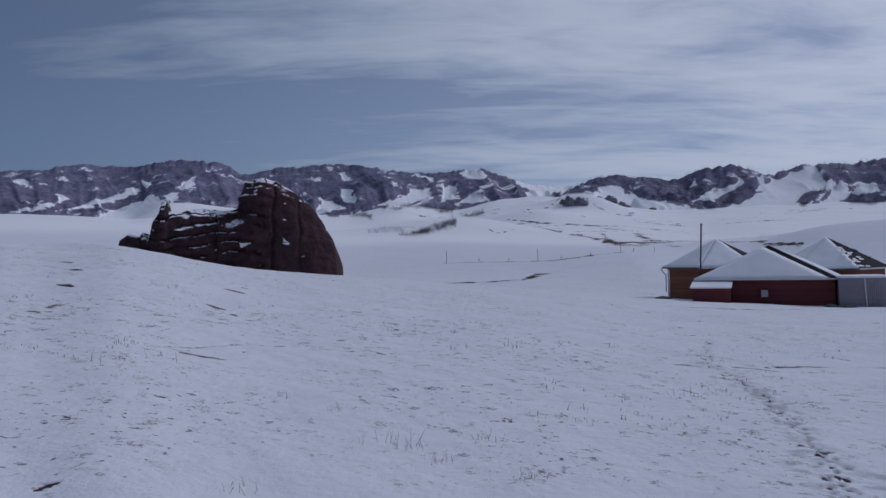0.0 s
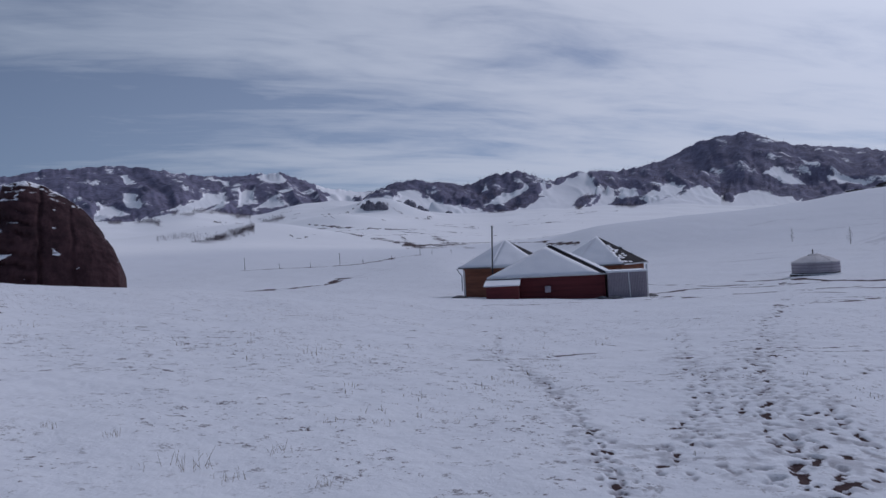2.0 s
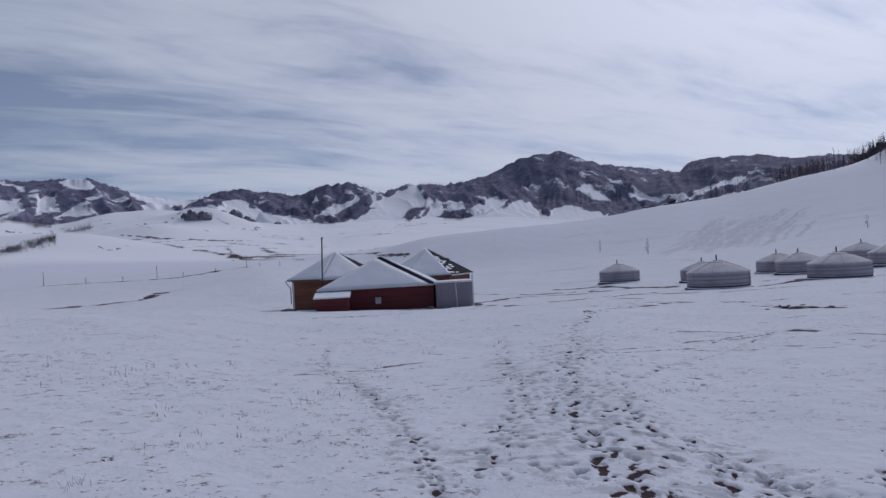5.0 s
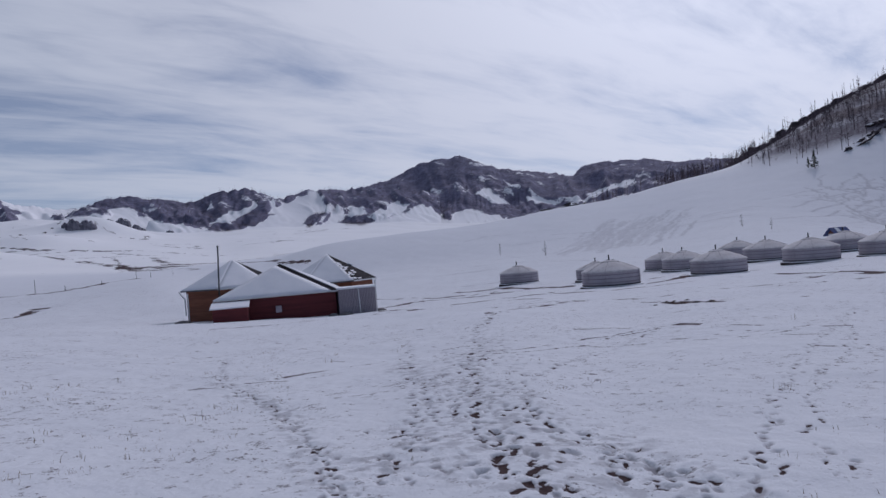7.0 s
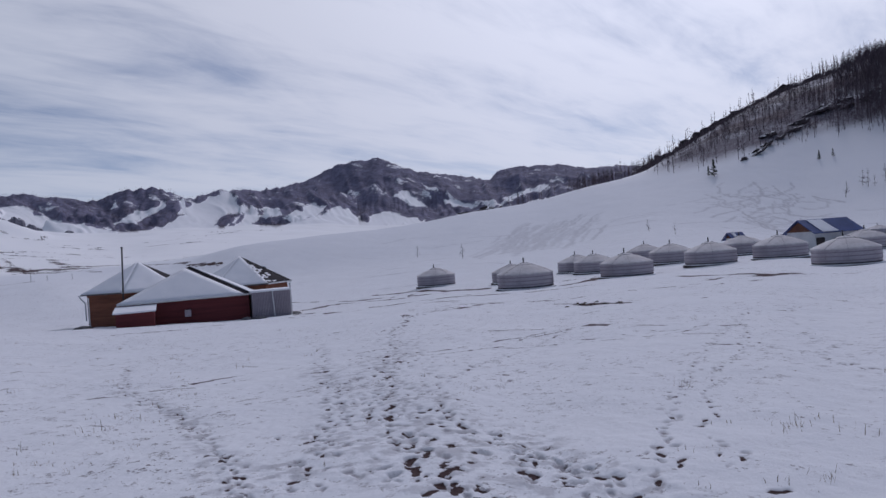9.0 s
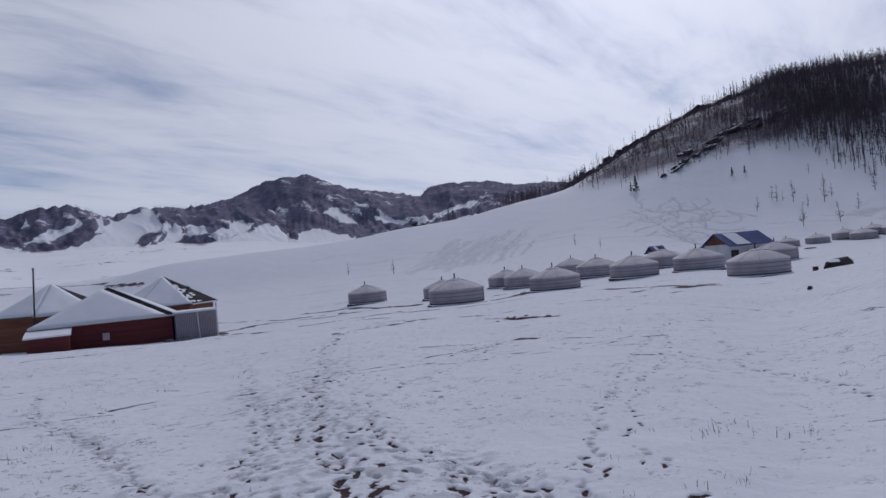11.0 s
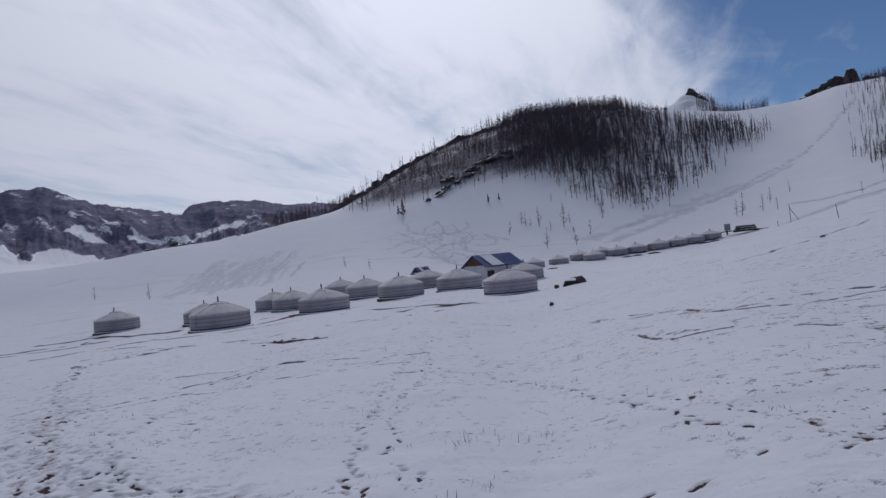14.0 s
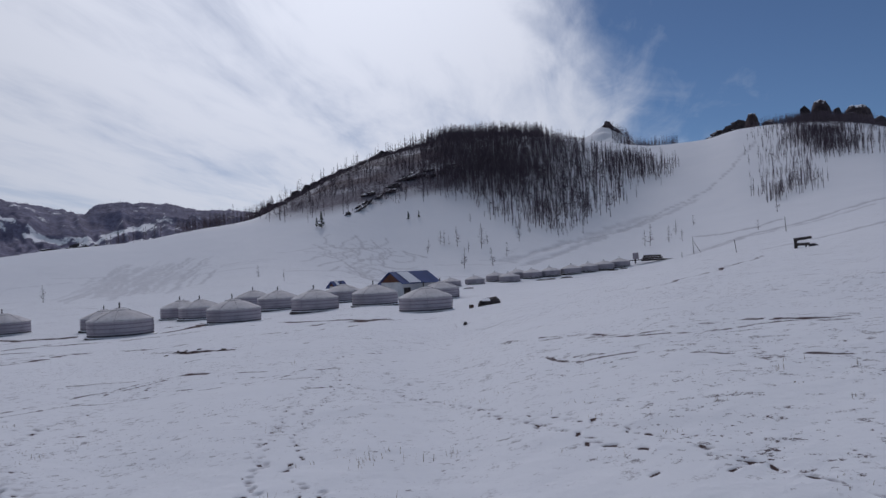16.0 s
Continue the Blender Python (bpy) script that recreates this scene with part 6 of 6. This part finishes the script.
for b, e, tall, lean, brace in ((97.9, .4, 1.3, -.02, True), (101.0, .3, 1.05, -.12, False), (104.5, 1.7, 1.1, -.03, False), (97.0, .1, .45, 0, False)):
    r = reach(b, e, 60)
    post(b, r, r * math.tan(radians(tall)), lean, brace)
for b, r, h in ((.3, 205, 3.6), (3.0, 205, 1.4), (5.5, 200, 1.3), (7.9, 200, 3.4), (9.8, 198, 1.2), (12.2, 205, 1.3), (14.6, 232, 2.6), (15.6, 235, 1.4), (17.2, 240, 1.6)):
    post(b, r, h, 0, False, .06)

x, y, z = spot(81.4, 64)
cart = empty("scrap_pile", x, y, z, -81.4)
tagged(cart, "low pile of dark planks and scrap dusted with snow", "scrap pile")
part("base", rock_mass("base", [(-1.1, -.1), (-.9, .35), (-.2, .55), (.6, .75), (1.0, .4), (1.15, -.1)], .6, -.2, 91, .3, (), 24, 20, .2), None, cart).data.materials.append(DARK_WOOD)
for k, (xa, za, xb, zb, yy) in enumerate(((-1.0, .12, .3, .5, -.4), (-.6, .55, .7, .68, -.1), (-.8, .36, .9, .42, -.5), (.1, .2, 1.05, .15, -.55))):
    part("plank", rod((xa, yy, za), (xb, yy + .2, zb), .06, .06, 4), DARK_WOOD, cart)
part("snow_patch", prism([(-.7, -.62, .42), (.1, -.62, .42), (.2, -.2, .62), (-.6, -.2, .62)], .06), SNOW, cart)
x, y, z = spot(79.9, 64)
box = part("crate", block(-.18, .18, -.16, .16, -.1, .34, .03), RUST)
box.matrix_basis = pose(x, y, z, 0, 0, -60)
tagged(box, "small dark crate lying on the snow near gers", "crate")
x, y, z = spot(79.3, 37)
stump = part("stump", lathe([(.12, -.1), (.115, .06), (.09, .16), (.07, .18)], 10), DARK_WOOD)
stump.matrix_basis = pose(x, y, z, 8, 5, 0)
tagged(stump, "small black stump sticking out of the snow", "stump")

r = reach(105.5, .42, 50)
x, y, z = spot(105.7, r)
trailer = empty("loading_frame", x, y, z, -105.7)
k = r * math.tan(radians(1.0))
tagged(trailer, "dark wooden loading ramp frame with a snowy lump beside it", "ramp")
part("post", block(-.78 * k, -.56 * k, -.4, .4, -.5, .62 * k, .03), DARK_WOOD, trailer)
part("beam", rod((-.8 * k, 0, .58 * k), (.4 * k, 0, .70 * k), .2, .17, 8), DARK_WOOD, trailer, "long dark beam")
part("deck", block(-.6 * k, .25 * k, -.8, .8, .12 * k, .32 * k, .03), DARK_WOOD, trailer)
part("leg", block(-.05 * k, .05 * k, -.6, .6, -.5, .2 * k, .02), DARK_WOOD, trailer)
part("heap", rock_mass("heap", [(.1 * k, -.1), (.25 * k, .22 * k), (.5 * k, .3 * k), (.75 * k, .15 * k), (.95 * k, -.1)], 1.1, -.3, 97, .2, (), 24, 20, .3), None, trailer, "dark heap dusted with snow").data.materials.append(CRAG)

r = reach(95.2, .0, 60)
x, y, z = spot(95.2, r)
sheds = empty("wood_stack", x, y, z, -95.2)
k = r * math.tan(radians(1.0))
tagged(sheds, "long low dark stack of timber with a small box behind", "wood stack")
rnd = random.Random(5)
for q in range(11):
    layer, along_x = q % 3, rnd.uniform(-.12, .12) * k
    part("log", rod((-1.2 * k + along_x, -1.2 + .35 * (q // 3), .08 * k + .16 * k * layer), (.35 * k + along_x - .1 * k * layer, -1.1 + .35 * (q // 3), .1 * k + .15 * k * layer), .30, .26, 8), DARK_WOOD, sheds)
for q in range(5):
    part("log", rod((-.2 * k + q * .35 * k, -1.2, .06 * k + .03 * k * (q % 2)), (.9 * k + q * .36 * k, -1.0, .07 * k), .2, .14, 8), DARK_WOOD, sheds)
part("beam", rod((-2.3 * k, -.6, .1 * k), (-1.1 * k, -.8, .14 * k), .16, .16, 6), DARK_WOOD, sheds)
part("snow_patch", prism([(-1.0 * k, -1.3, .52 * k), (-.2 * k, -1.3, .52 * k), (-.3 * k, -.3, .6 * k), (-.9 * k, -.3, .6 * k)], .1), SNOW, sheds, "snow lying on the logs")
part("box", block(-1.95 * k, -1.5 * k, .3, 1.6, .2 * k, .72 * k, .05), GREY_SHEET, sheds, "pale metal box on a post")
part("box_leg", block(-1.83 * k, -1.72 * k, .6, 1.2, -.6, .2 * k, .02), DARK_WOOD, sheds)
for b, rr, w in ((79.75, 172, 3.4), (85.8, 205, 3.5), (86.6, 206, 4), (87.9, 207, 4.5), (91.7, 217, 4), (92.5, 219, 3.5)):
    x, y, z = spot(b, rr)
    heap = new("debris_mound", rock_mass("debris_mound", [(-w / 2, -.1), (-w * .3, .06 * w), (0, .1 * w), (w * .3, .07 * w), (w / 2, -.1)], .45, -.25, int(b * 13), .1, (), 24, 20, .15))
    heap.data.materials.append(DARK_WOOD)
    heap.matrix_basis = pose(x, y, z, 0, 0, -b)
    tagged(heap, "low dark mound of old timber and debris on the snow", "debris", "debris mounds among the gers")


for k in range(14):
    x, y = 28.2 - .16 * k + dice.gauss(0, .35), 18.9 - .27 * k + dice.gauss(0, .3)
    w = dice.uniform(.2, .5)
    clod = new("earth_clod", rock_mass("earth_clod", [(-w / 2, -.05), (-w * .3, .03), (0, .06), (w * .3, .03), (w / 2, -.05)], w * .35, -.12, 140 + k, .05, (), 16, 14, .06))
    clod.data.materials.append(RUST)
    clod.matrix_basis = pose(x, y, float(ground_z(x, y)[0]) - .02, 0, 0, dice.uniform(0, 180))
    tagged(clod, "small dark clod of dug earth on the snow", "earth", "clods of dug earth")


# ---- dry grass coming through the snow ----
def grass(name, label, n, b0, b1, r0, r1, tall, seed, patchy=.5, blades=7):
    rnd = np.random.RandomState(seed)
    b, r = rnd.uniform(b0, b1, n), np.exp(rnd.uniform(np.log(r0), np.log(r1), n))
    x, y = r * np.sin(np.radians(b)), r * np.cos(np.radians(b))
    keep = fbm(x / 2.2, y / 2.2, 3, seed) > patchy
    x, y = x[keep], y[keep]
    n = len(x)
    size = rnd.gamma(2.2, .28, n)
    bx = x[:, None] + rnd.normal(0, .035, (n, blades)) * (1 + size[:, None])
    by = y[:, None] + rnd.normal(0, .035, (n, blades)) * (1 + size[:, None])
    bz = ground_z(bx.ravel(), by.ravel()).reshape(bx.shape) - .01
    h = tall * size[:, None] * rnd.uniform(.35, 1.2, (n, blades))
    a = rnd.uniform(0, 6.283, (n, blades))
    lean = h * rnd.uniform(.05, .7, (n, blades))
    w = .0022 + .0012 * rnd.rand(n, blades)
    w = w * (1 + np.hypot(bx, by) / 40)
    p0 = np.stack([bx - w * np.sin(a), by + w * np.cos(a), bz], -1)
    p1 = np.stack([bx + w * np.sin(a), by - w * np.cos(a), bz], -1)
    mid = np.stack([bx + lean * .35 * np.cos(a), by + lean * .35 * np.sin(a), bz + h * .6], -1)
    side = np.stack([w * .7 * np.sin(a), -w * .7 * np.cos(a), 0 * w], -1)
    tip = np.stack([bx + lean * np.cos(a), by + lean * np.sin(a), bz + h], -1)
    v = np.stack([p0, p1, mid + side, mid - side, tip], 2).reshape(-1, 3)
    k = np.arange(len(v) // 5) * 5
    me = sheet(name, v, k[:, None] + np.array([[0, 1, 2, 3]]), k[:, None] + np.array([[3, 2, 4]]))
    me.materials.append(STRAW)
    return tagged(new(name, me), label, "grass", kind="stuff")


grass("grass", "sparse dry yellow grass poking through thin snow", 1500, -38, 26, 3.8, 40, .075, 41, .54, 5)
grass("grass", "scattered dry stalks standing in the snow", 420, 26, 112, 3.8, 30, .075, 42, .55, 5)
for k, (x, y, s) in enumerate(((-.5, 6.1, .28), (-.1, 5.8, .14), (-1.4, 4.7, .12), (.3, 6.5, .16), (1.4, 7.5, .13), (.6, 5.5, .14), (-1.7, 7.5, .12), (-1.1, 7.1, .14), (6.9, 2.4, .22), (7.4, 1.6, .16), (8.5, 4.2, .2), (5.5, 1.7, .13))):
    rnd = random.Random(k)
    bm = bmesh.new()
    z = float(ground_z(x, y)[0])
    for _ in range(22 if s > .2 else 12):
        px, py = rnd.gauss(0, .16 if s > .2 else .07), rnd.gauss(0, .05)
        h = s * .5 * rnd.uniform(.25, 1.15)
        rod((px, py, -.02), (px + rnd.gauss(0, .35) * h, py + rnd.gauss(0, .35) * h, h), .0017, .0008, 3, bm)
    tuft = part("grass_tuft", bm, STRAW)
    tuft.location = (x, y, z)
    tagged(tuft, "tuft of dry straw-coloured grass in the snow", "grass", kind="stuff")
